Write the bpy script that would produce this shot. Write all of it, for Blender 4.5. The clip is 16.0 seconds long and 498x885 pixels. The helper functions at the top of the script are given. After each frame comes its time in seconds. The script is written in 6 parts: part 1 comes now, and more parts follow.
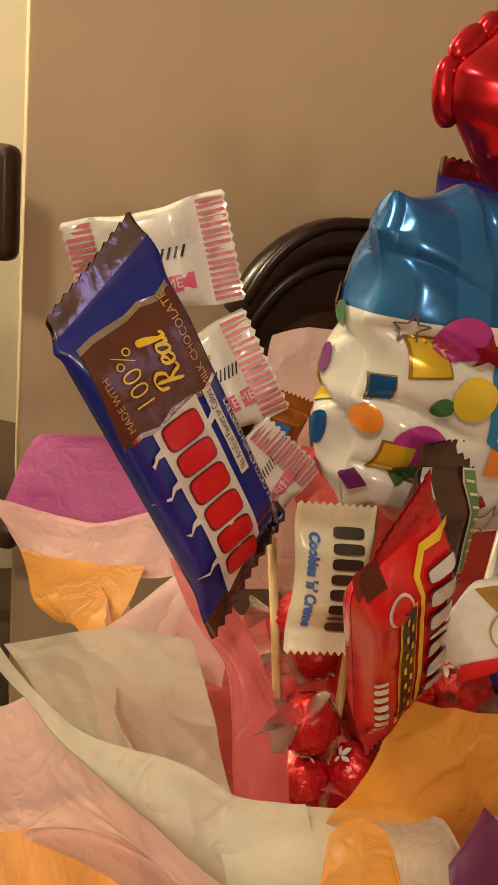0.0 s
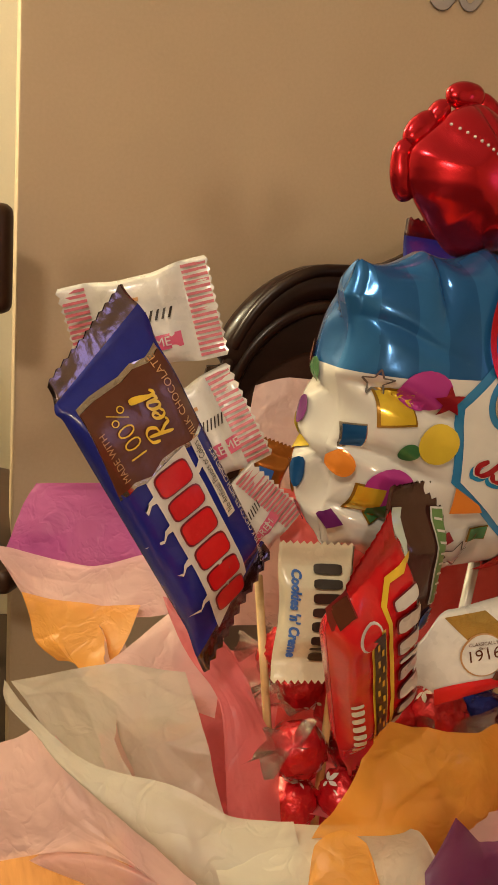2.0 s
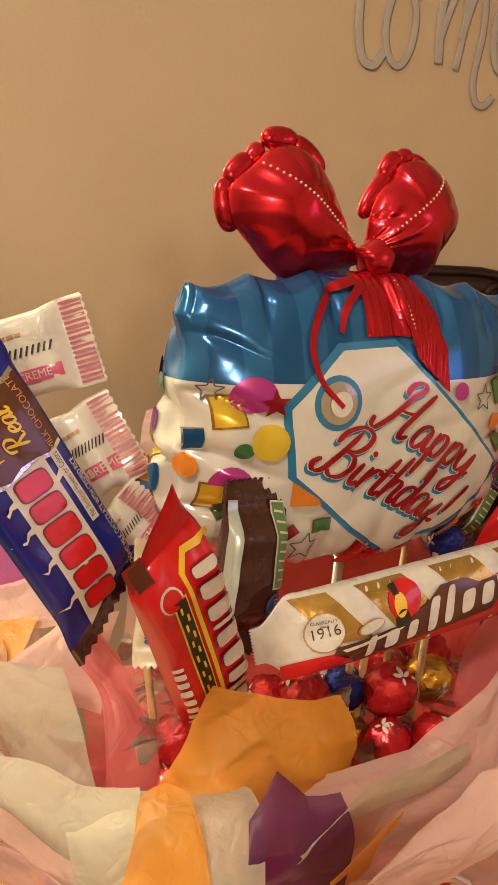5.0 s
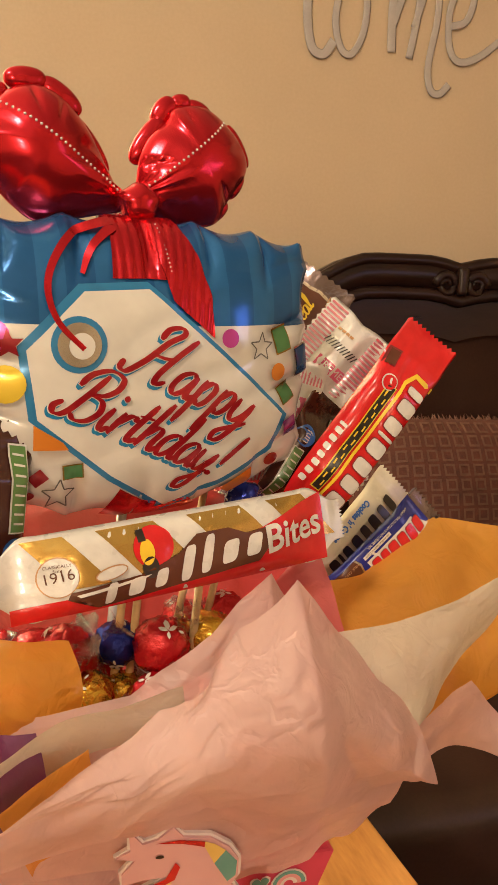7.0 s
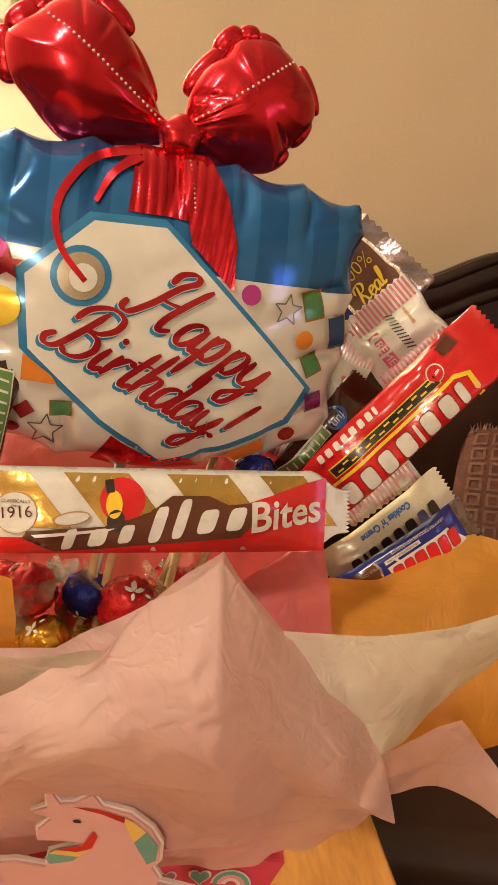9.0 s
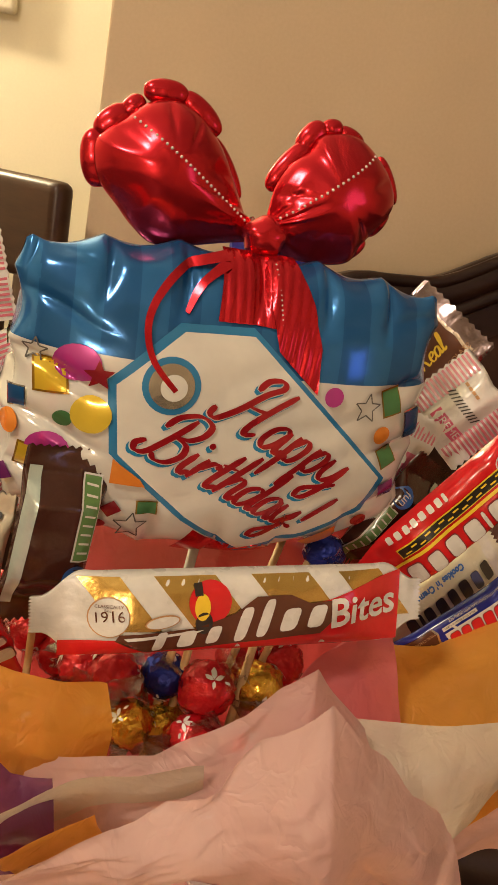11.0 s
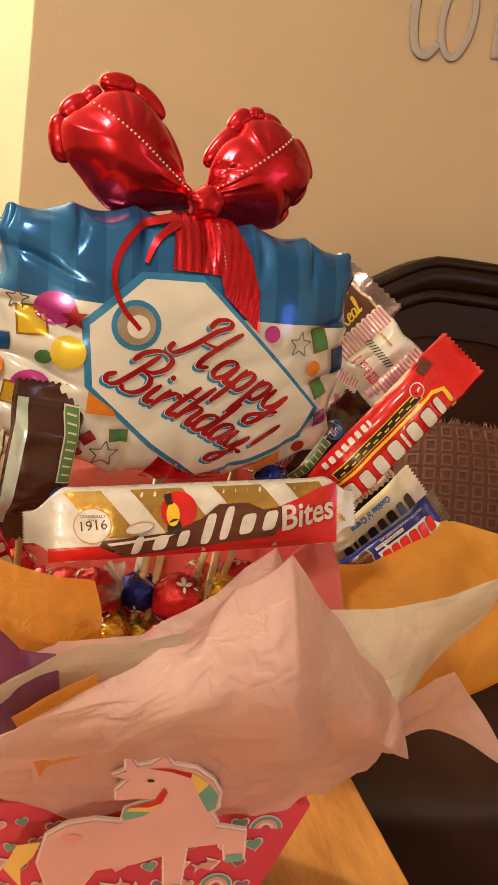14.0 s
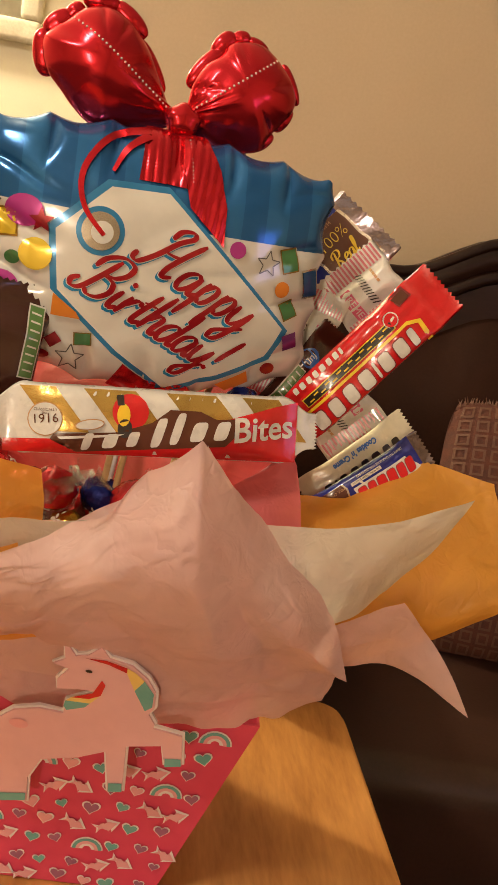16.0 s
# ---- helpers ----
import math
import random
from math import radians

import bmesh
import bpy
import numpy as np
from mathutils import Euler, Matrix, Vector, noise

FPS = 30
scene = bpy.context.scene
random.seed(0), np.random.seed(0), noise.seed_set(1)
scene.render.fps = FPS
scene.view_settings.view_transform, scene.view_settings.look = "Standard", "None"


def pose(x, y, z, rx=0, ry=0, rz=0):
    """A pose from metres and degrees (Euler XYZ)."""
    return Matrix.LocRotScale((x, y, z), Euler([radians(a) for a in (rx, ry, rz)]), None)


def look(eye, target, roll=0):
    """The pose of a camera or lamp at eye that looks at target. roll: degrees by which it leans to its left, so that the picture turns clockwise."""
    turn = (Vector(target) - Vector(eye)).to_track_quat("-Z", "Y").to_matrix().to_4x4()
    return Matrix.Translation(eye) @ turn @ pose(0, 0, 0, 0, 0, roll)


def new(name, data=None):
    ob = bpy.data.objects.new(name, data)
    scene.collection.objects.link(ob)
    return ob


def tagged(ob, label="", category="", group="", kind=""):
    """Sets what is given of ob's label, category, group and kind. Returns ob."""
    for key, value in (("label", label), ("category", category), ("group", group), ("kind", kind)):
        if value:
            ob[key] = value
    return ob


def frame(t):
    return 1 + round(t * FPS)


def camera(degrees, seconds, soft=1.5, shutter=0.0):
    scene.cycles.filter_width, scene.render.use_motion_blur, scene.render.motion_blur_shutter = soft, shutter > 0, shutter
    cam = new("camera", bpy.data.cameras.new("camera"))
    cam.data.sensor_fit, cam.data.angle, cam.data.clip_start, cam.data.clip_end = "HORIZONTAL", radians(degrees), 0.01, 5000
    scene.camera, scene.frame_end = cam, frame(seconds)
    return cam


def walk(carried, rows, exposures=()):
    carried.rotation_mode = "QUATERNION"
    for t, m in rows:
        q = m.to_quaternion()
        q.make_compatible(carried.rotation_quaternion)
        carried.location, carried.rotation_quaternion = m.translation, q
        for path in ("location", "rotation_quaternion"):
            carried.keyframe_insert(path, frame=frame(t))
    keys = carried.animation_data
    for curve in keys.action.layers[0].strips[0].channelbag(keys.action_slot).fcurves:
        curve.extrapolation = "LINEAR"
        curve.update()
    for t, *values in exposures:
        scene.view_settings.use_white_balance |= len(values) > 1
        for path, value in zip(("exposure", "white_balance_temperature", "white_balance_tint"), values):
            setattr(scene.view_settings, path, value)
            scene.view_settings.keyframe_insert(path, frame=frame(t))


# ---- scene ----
from mathutils.bvhtree import BVHTree

cam = camera(33.3, 16.0)
PATH = [
    (0, (-0.009, 0.015, 1.015), (0.165, 1.906, 0.386), 6.9),
    (0.5, (-0.005, 0.003, 1.02), (0.167, 1.902, 0.415), 6.7),
    (1, (-0.009, -0.01, 1.025), (0.156, 1.897, 0.446), 6.2),
    (1.5, (-0.007, -0.025, 1.025), (0.157, 1.891, 0.473), 5.9),
    (2, (-0.009, -0.014, 1.028), (0.178, 1.903, 0.49), 5.6),
    (2.5, (-0.011, 0.006, 1.019), (0.199, 1.917, 0.466), 5.2),
    (3, (-0.007, 0.005, 1.014), (0.218, 1.914, 0.461), 5.1),
    (3.2, (-0.007, 0.0, 1.012), (0.223, 1.911, 0.469), 5.3),
    (5.3, (0.081, -0.072, 1.023), (0.255, 1.881, 0.63), 2.0),
    (5.5, (0.094, -0.074, 1.025), (0.277, 1.879, 0.636), 1.9),
    (6, (0.125, -0.074, 1.015), (0.294, 1.881, 0.627), 1.7),
    (6.5, (0.166, -0.075, 1.005), (0.304, 1.881, 0.61), 1.5),
    (7, (0.204, -0.072, 0.991), (0.296, 1.888, 0.606), 2.0),
    (7.5, (0.233, -0.054, 0.991), (0.25, 1.906, 0.591), 4.3),
    (8, (0.26, -0.029, 0.979), (0.171, 1.923, 0.552), 6.3),
    (8.2, (0.272, -0.035, 0.978), (0.126, 1.91, 0.536), 7.4),
    (10.3, (0.286, -0.029, 1.031), (-0.042, 1.884, 0.548), 10.3),
    (10.5, (0.265, -0.034, 1.041), (-0.031, 1.873, 0.517), 10.4),
    (11, (0.223, -0.032, 1.052), (-0.001, 1.866, 0.464), 10.6),
    (11.5, (0.186, -0.034, 1.049), (0.024, 1.867, 0.45), 11.0),
    (12, (0.163, -0.054, 1.048), (0.067, 1.86, 0.474), 11.0),
    (12.5, (0.14, -0.067, 1.047), (0.096, 1.858, 0.507), 10.1),
    (13, (0.138, -0.091, 1.044), (0.139, 1.85, 0.564), 8.8),
    (13.1, (0.142, -0.094, 1.042), (0.143, 1.852, 0.579), 9.1),
    (13.3, (0.158, -0.105, 1.038), (0.16, 1.843, 0.584), 8.3),
    (13.5, (0.169, -0.11, 1.022), (0.167, 1.841, 0.586), 8.4),
    (14, (0.224, -0.119, 1.006), (0.163, 1.829, 0.558), 8.4),
    (14.5, (0.262, -0.126, 0.999), (0.113, 1.812, 0.529), 9.1),
    (15, (0.284, -0.135, 0.989), (0.057, 1.794, 0.512), 9.4),
    (15.5, (0.302, -0.141, 0.98), (0.036, 1.783, 0.501), 9.7),
    (16, (0.323, -0.128, 0.971), (0.006, 1.787, 0.491), 10.6),
]
walk(cam, [(t, look(eye, target, roll)) for t, eye, target, roll in PATH], [(0, -0.54), (3.2, -0.48), (5.3, -0.12), (8.2, 0.15), (10.3, -0.24), (12.5, -0.26), (14.2, 0.06), (16, -0.14)])

# ---- world, lamps, exposure ----
world = bpy.data.worlds.new("world")
world.use_nodes = True
world.node_tree.nodes["Background"].inputs[0].default_value = (0.9, 0.75, 0.6, 1)
world.node_tree.nodes["Background"].inputs[1].default_value = 0.005
scene.world = world


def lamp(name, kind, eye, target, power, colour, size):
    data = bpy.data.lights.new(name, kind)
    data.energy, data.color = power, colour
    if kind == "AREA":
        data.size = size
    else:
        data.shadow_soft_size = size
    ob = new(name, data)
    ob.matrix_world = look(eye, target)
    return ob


lamp("room_lamp", "POINT", (0.31, -2.40, 1.15), (0.1, 1, 1), 60, (1.0, 0.83, 0.63), 0.07)
lamp("ceiling_lamp", "AREA", (-0.65, -1.00, 2.42), (-0.2, 0.3, 0), 33, (1.0, 0.82, 0.63), 0.30)
lamp("hall_lamp", "POINT", (-1.45, 1.35, 1.95), (0, 0, 0), 155, (1.0, 0.84, 0.54), 0.07)
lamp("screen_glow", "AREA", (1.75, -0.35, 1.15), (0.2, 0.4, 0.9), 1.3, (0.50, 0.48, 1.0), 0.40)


# ---- materials ----
def nodes_of(name):
    m = bpy.data.materials.new(name)
    m.use_nodes = True
    nt = m.node_tree
    return m, nt, nt.nodes, nt.links, nt.nodes["Principled BSDF"]


def setin(node, **values):
    for key, value in values.items():
        node.inputs[key.replace("_", " ")].default_value = value


def surface(name, low, high, rough=0.5, metal=0.0, scale=20.0, bump=0.1, fine=8.0, coat=0.0, stretch=(1, 1, 1), detail=6.0, bump_size=0.002, spec=0.5):
    """Two colours mixed by noise at two scales, roughness varied, fine relief."""
    m, nt, nd, ln, bs = nodes_of(name)
    tc, mp = nd.new("ShaderNodeTexCoord"), nd.new("ShaderNodeMapping")
    mp.inputs["Scale"].default_value = stretch
    ln.new(tc.outputs["Object"], mp.inputs[0])
    n1, n2, mix, ramp = nd.new("ShaderNodeTexNoise"), nd.new("ShaderNodeTexNoise"), nd.new("ShaderNodeMix"), nd.new("ShaderNodeMapRange")
    setin(n1, Scale=scale, Detail=detail), setin(n2, Scale=scale * fine, Detail=4.0)
    for n in (n1, n2):
        ln.new(mp.outputs[0], n.inputs["Vector"])
    add = nd.new("ShaderNodeMath")
    add.operation = "MULTIPLY_ADD"
    add.inputs[1].default_value = 0.45
    ln.new(n2.outputs[0], add.inputs[0]), ln.new(n1.outputs[0], add.inputs[2])
    setin(ramp, From_Min=0.45, From_Max=1.0)
    ln.new(add.outputs[0], ramp.inputs[0])
    mix.data_type = "RGBA"
    mix.inputs[6].default_value, mix.inputs[7].default_value = (*low, 1), (*high, 1)
    ln.new(ramp.outputs[0], mix.inputs[0]), ln.new(mix.outputs[2], bs.inputs["Base Color"])
    rr = nd.new("ShaderNodeMapRange")
    setin(rr, To_Min=max(0.03, rough * 0.8), To_Max=min(1, rough * 1.2))
    ln.new(n1.outputs[0], rr.inputs[0]), ln.new(rr.outputs[0], bs.inputs["Roughness"])
    setin(bs, Metallic=metal, Coat_Weight=coat, Coat_Roughness=0.08, Specular_IOR_Level=spec)
    if bump:
        b = nd.new("ShaderNodeBump")
        setin(b, Strength=bump, Distance=bump_size)
        ln.new(add.outputs[0], b.inputs["Height"]), ln.new(b.outputs[0], bs.inputs["Normal"])
    return m


def film_print(name, colour, rough=0.28, metal=0.0, crinkle=0.25, scale=90.0):
    """Printed plastic film: glossy, softly crinkled."""
    dark = tuple(c * 0.86 for c in colour)
    return surface(name, dark, colour, rough, metal, scale, crinkle, 3.0, 0.35 if metal < 0.5 else 0.0, bump_size=0.0016, detail=3.0)


def tissue_paper(name, colour, through_part=0.42):
    """Thin crumpled paper that lets some light through."""
    m, nt, nd, ln, bs = nodes_of(name)
    tc, n1, n2, v = nd.new("ShaderNodeTexCoord"), nd.new("ShaderNodeTexNoise"), nd.new("ShaderNodeTexNoise"), nd.new("ShaderNodeTexVoronoi")
    setin(n1, Scale=38.0, Detail=3.0, Distortion=0.8), setin(n2, Scale=900.0, Detail=2.0)
    v.feature = "DISTANCE_TO_EDGE"
    setin(v, Scale=48.0)
    warp = nd.new("ShaderNodeMix")
    warp.data_type = "VECTOR"
    warp.inputs[0].default_value = 0.05
    ln.new(tc.outputs["Object"], warp.inputs[4]), ln.new(n1.outputs["Color"], warp.inputs[5]), ln.new(warp.outputs[1], v.inputs["Vector"])
    for n in (n1, n2):
        ln.new(tc.outputs["Object"], n.inputs["Vector"])
    mix = nd.new("ShaderNodeMix")
    mix.data_type = "RGBA"
    mix.inputs[6].default_value, mix.inputs[7].default_value = (*[c * 0.8 for c in colour], 1), (*colour, 1)
    ln.new(n1.outputs[0], mix.inputs[0])
    df, tr, sh, gl = nd.new("ShaderNodeBsdfDiffuse"), nd.new("ShaderNodeBsdfTranslucent"), nd.new("ShaderNodeMixShader"), nd.new("ShaderNodeMixShader")
    gloss = nd.new("ShaderNodeBsdfGlossy")
    setin(gloss, Roughness=0.42)
    ln.new(mix.outputs[2], df.inputs[0]), ln.new(mix.outputs[2], tr.inputs[0])
    sh.inputs[0].default_value, gl.inputs[0].default_value = through_part, 0.035
    add, b = nd.new("ShaderNodeMath"), nd.new("ShaderNodeBump")
    add.operation = "MULTIPLY_ADD"
    add.inputs[1].default_value = 0.35
    mr = nd.new("ShaderNodeMapRange")
    setin(mr, From_Max=0.18)
    ln.new(v.outputs["Distance"], mr.inputs[0]), ln.new(mr.outputs[0], add.inputs[0]), ln.new(n1.outputs[0], add.inputs[2])
    setin(b, Strength=0.5, Distance=0.0016)
    ln.new(add.outputs[0], b.inputs["Height"])
    for s in (df, tr, gloss):
        ln.new(b.outputs[0], s.inputs["Normal"])
    ln.new(df.outputs[0], sh.inputs[1]), ln.new(tr.outputs[0], sh.inputs[2])
    ln.new(sh.outputs[0], gl.inputs[1]), ln.new(gloss.outputs[0], gl.inputs[2])
    clear, last = nd.new("ShaderNodeBsdfTransparent"), nd.new("ShaderNodeMixShader")
    last.inputs[0].default_value = 0.15
    ln.new(gl.outputs[0], last.inputs[1]), ln.new(clear.outputs[0], last.inputs[2])
    ln.new(last.outputs[0], nd["Material Output"].inputs[0])
    return m


def clear_film(name, tint):
    """Thin clear wrapper: mostly see-through, with gloss."""
    m, nt, nd, ln, bs = nodes_of(name)
    tr, gl, mx, fr, nz, b = (nd.new("ShaderNode" + k) for k in ("BsdfTransparent", "BsdfGlossy", "MixShader", "Fresnel", "TexNoise", "Bump"))
    tr.inputs[0].default_value = (*tint, 1)
    setin(gl, Roughness=0.12), setin(fr, IOR=1.28), setin(nz, Scale=260.0, Detail=4.0), setin(b, Strength=0.9, Distance=0.003)
    ln.new(nz.outputs[0], b.inputs["Height"]), ln.new(b.outputs[0], gl.inputs["Normal"]), ln.new(b.outputs[0], fr.inputs["Normal"])
    ln.new(fr.outputs[0], mx.inputs[0]), ln.new(tr.outputs[0], mx.inputs[1]), ln.new(gl.outputs[0], mx.inputs[2])
    ln.new(mx.outputs[0], nd["Material Output"].inputs[0])
    return m


M = {}
M["wall"] = surface("tan_wall_paint", (0.52, 0.40, 0.265), (0.60, 0.47, 0.32), 0.62, 0, 3.0, 0.12, 60.0, bump_size=0.001)
M["wall_hall"] = surface("cream_wall_paint", (0.66, 0.60, 0.46), (0.72, 0.66, 0.52), 0.6, 0, 3.0, 0.1, 60.0, bump_size=0.001)
M["ceiling"] = surface("white_ceiling_paint", (0.70, 0.68, 0.62), (0.78, 0.76, 0.70), 0.8, 0, 5.0, 0.3, 30.0)
M["floor"] = surface("dark_floor_boards", (0.03, 0.018, 0.012), (0.06, 0.034, 0.02), 0.45, 0, 4.0, 0.1, 12.0, stretch=(8, 1, 1))
M["oak"] = surface("oak_table_wood", (0.34, 0.135, 0.032), (0.60, 0.29, 0.088), 0.40, 0, 5.0, 0.08, 6.0, coat=0.15, stretch=(9, 1.6, 9), bump_size=0.0004, detail=9.0)
M["dark_wood"] = surface("dark_polished_wood", (0.010, 0.0035, 0.0025), (0.024, 0.009, 0.006), 0.30, 0, 12.0, 0.06, 6.0, coat=0.05, stretch=(1, 6, 6), spec=0.32)
M["brown_wood"] = surface("brown_chair_wood", (0.030, 0.012, 0.007), (0.055, 0.024, 0.012), 0.34, 0, 9.0, 0.06, 6.0, coat=0.05, stretch=(1, 6, 6), spec=0.35)
M["leather"] = surface("dark_brown_leather", (0.020, 0.008, 0.005), (0.046, 0.018, 0.012), 0.42, 0, 9.0, 0.25, 24.0, bump_size=0.001)
M["brown_back"] = surface("brown_sofa_fabric", (0.022, 0.008, 0.004), (0.040, 0.015, 0.008), 0.75, 0, 8.0, 0.2, 30.0, spec=0.15)
M["cushion"] = surface("brown_woven_fabric", (0.060, 0.016, 0.009), (0.115, 0.034, 0.018), 0.85, 0, 60.0, 0.5, 8.0)
M["cushion_raised"] = surface("brown_raised_pile", (0.085, 0.032, 0.018), (0.14, 0.058, 0.032), 0.7, 0, 90.0, 0.5, 6.0)
M["black"] = surface("black_fabric", (0.006, 0.005, 0.006), (0.02, 0.016, 0.018), 0.5, 0, 30.0, 0.3)
M["grey_letters"] = surface("grey_wall_letters", (0.40, 0.365, 0.345), (0.46, 0.42, 0.395), 0.5, 0, 30.0, 0.05)
M["brown_letters"] = surface("brown_wall_letters", (0.10, 0.05, 0.03), (0.14, 0.07, 0.04), 0.5, 0, 30.0, 0.05)
M["frame_white"] = surface("aged_white_frame", (0.50, 0.43, 0.32), (0.70, 0.64, 0.52), 0.5, 0, 20.0, 0.3)
M["frame_art"] = surface("grey_print", (0.35, 0.33, 0.28), (0.48, 0.46, 0.40), 0.3, 0, 9.0, 0.0)
for key, rgb in dict(
    pink=(0.85, 0.60, 0.565), rose=(0.80, 0.20, 0.22), white=(0.70, 0.67, 0.56), orange=(0.90, 0.42, 0.06), purple=(0.17, 0.028, 0.15), magenta=(0.58, 0.10, 0.42), pale=(0.85, 0.56, 0.54), red=(0.80, 0.10, 0.10)
).items():
    M["tissue_" + key] = tissue_paper(key + "_tissue_paper", rgb)
for key, rgb, rough, metal in (
    ("navy", (0.010, 0.018, 0.22), 0.22, 0.0), ("choc", (0.105, 0.030, 0.014), 0.25, 0.0), ("cream", (0.66, 0.61, 0.44), 0.26, 0.0), ("navyfoil", (0.055, 0.052, 0.16), 0.16, 0.75), ("foil", (0.26, 0.22, 0.26), 0.15, 1.0), ("white", (0.66, 0.64, 0.59), 0.28, 0.0),
    ("red", (0.62, 0.012, 0.016), 0.2, 0.0), ("maroon", (0.20, 0.012, 0.016), 0.3, 0.0), ("yellow", (0.82, 0.55, 0.03), 0.3, 0.0), ("black", (0.012, 0.009, 0.007), 0.3, 0.0),
    ("gold", (0.66, 0.43, 0.12), 0.22, 0.85), ("silver", (0.74, 0.72, 0.70), 0.16, 1.0), ("mint", (0.48, 0.58, 0.52), 0.22, 0.3), ("darkchoc", (0.050, 0.014, 0.009), 0.2, 0.0),
    ("pinkstripe", (0.55, 0.13, 0.17), 0.3, 0.0), ("pinklabel", (0.62, 0.10, 0.20), 0.3, 0.0), ("blue", (0.03, 0.13, 0.45), 0.3, 0.0), ("green", (0.10, 0.22, 0.06), 0.3, 0.0), ("amber", (0.42, 0.14, 0.02), 0.18, 0.6),
    ("tan", (0.50, 0.26, 0.10), 0.35, 0.0), ("ink", (0.02, 0.012, 0.008), 0.4, 0.0), ("ball_red", (0.62, 0.014, 0.022), 0.16, 0.45), ("ball_gold", (0.70, 0.42, 0.05), 0.15, 0.9), ("ball_blue", (0.02, 0.04, 0.35), 0.15, 0.6),
):
    M["p_" + key] = film_print(key + "_wrapper_film", rgb, rough, metal, *((0.9, 150.0) if key.startswith("ball") else (0.4, 70.0) if key == "foil" else (0.25, 90.0)))
for key, rgb, rough, metal in (
    ("blue", (0.018, 0.115, 0.330), 0.16, 0.5), ("blue_light", (0.030, 0.165, 0.430), 0.16, 0.5), ("red", (0.62, 0.022, 0.035), 0.20, 0.85), ("white", (0.64, 0.63, 0.58), 0.14, 0.10), ("gold", (0.66, 0.46, 0.03), 0.16, 0.4), ("magenta", (0.45, 0.04, 0.28), 0.16, 0.3),
    ("green", (0.06, 0.20, 0.07), 0.16, 0.3), ("orange", (0.80, 0.26, 0.03), 0.16, 0.3), ("yellow", (0.76, 0.56, 0.05), 0.16, 0.3), ("darkred", (0.30, 0.01, 0.02), 0.16, 0.4), ("purple", (0.17, 0.02, 0.18), 0.16, 0.3), ("edge", (0.03, 0.22, 0.46), 0.2, 0.2),
    ("text", (0.42, 0.010, 0.020), 0.16, 0.45), ("shadow", (0.02, 0.25, 0.50), 0.2, 0.2), ("grey", (0.20, 0.19, 0.18), 0.2, 0.5), ("tag", (0.66, 0.65, 0.59), 0.2, 0.0), ("silver", (0.62, 0.60, 0.56), 0.15, 0.9), ("rim", (0.32, 0.17, 0.02), 0.2, 0.5),
):
    M["f_" + key] = film_print(key + "_balloon_foil", rgb, rough, metal, 0.10, 40.0)
M["clear"] = clear_film("clear_candy_wrapper", (1.0, 0.985, 0.97))
M["stick"] = surface("bamboo_skewer", (0.50, 0.32, 0.14), (0.66, 0.46, 0.22), 0.5, 0, 40.0, 0.1, stretch=(1, 1, 0.1))
M["box"] = surface("pink_box_card", (0.56, 0.045, 0.10), (0.64, 0.065, 0.13), 0.42, 0, 12.0, 0.05)
M["card_white"] = surface("white_print", (0.70, 0.62, 0.62), (0.78, 0.72, 0.70), 0.45, 0, 12.0, 0.05)
M["card_pink"] = surface("pale_pink_print", (0.66, 0.30, 0.33), (0.74, 0.38, 0.40), 0.45, 0, 12.0, 0.05)
M["card_teal"] = surface("teal_print", (0.10, 0.32, 0.30), (0.18, 0.42, 0.38), 0.45, 0, 12.0, 0.05)
M["card_plum"] = surface("plum_print", (0.25, 0.09, 0.16), (0.34, 0.13, 0.22), 0.45, 0, 12.0, 0.05)
M["card_yellow"] = surface("yellow_print", (0.70, 0.50, 0.12), (0.78, 0.58, 0.18), 0.45, 0, 12.0, 0.05)
M["card_body"] = surface("pink_card_cutout", (0.64, 0.37, 0.40), (0.72, 0.44, 0.46), 0.45, 0, 12.0, 0.05)


# ---- building helpers ----
def link(name, bm, material, parent=None, label="", smooth=True):
    me = bpy.data.meshes.new(name)
    bm.to_mesh(me)
    bm.free()
    for m in material if isinstance(material, (list, tuple)) else [material]:
        me.materials.append(m)
    if smooth:
        me.polygons.foreach_set("use_smooth", [True] * len(me.polygons))
    ob = new(name, me)
    if parent:
        ob.parent = parent
    if label:
        ob["label"] = label
    return ob


def part(name, bm, material, parent, label="", smooth=True):
    return link(name, bm, material, parent, label, smooth)


def thing(name, m, label, category, group="", kind=""):
    ob = new(name)
    ob.empty_display_size = 0.02
    ob.matrix_world = m
    return tagged(ob, label, category, group, kind)


def axes(origin, x, y_hint):
    """A pose with local X along x and local Y as near y_hint as it can be."""
    x = Vector(x).normalized()
    n = x.cross(Vector(y_hint)).normalized()
    y = n.cross(x)
    m = Matrix((x, y, n)).transposed().to_4x4()
    m.translation = origin
    return m


def sheet(func, nu, nv, close_u=False):
    """A grid mesh of func(u, v) over the unit square."""
    bm = bmesh.new()
    rows = [[bm.verts.new(func(i / nu, j / nv)) for j in range(nv + 1)] for i in range(nu + (0 if close_u else 1))]
    for i in range(nu):
        a, b = rows[i], rows[(i + 1) % len(rows)]
        for j in range(nv):
            bm.faces.new((a[j], b[j], b[j + 1], a[j + 1]))
    return bm


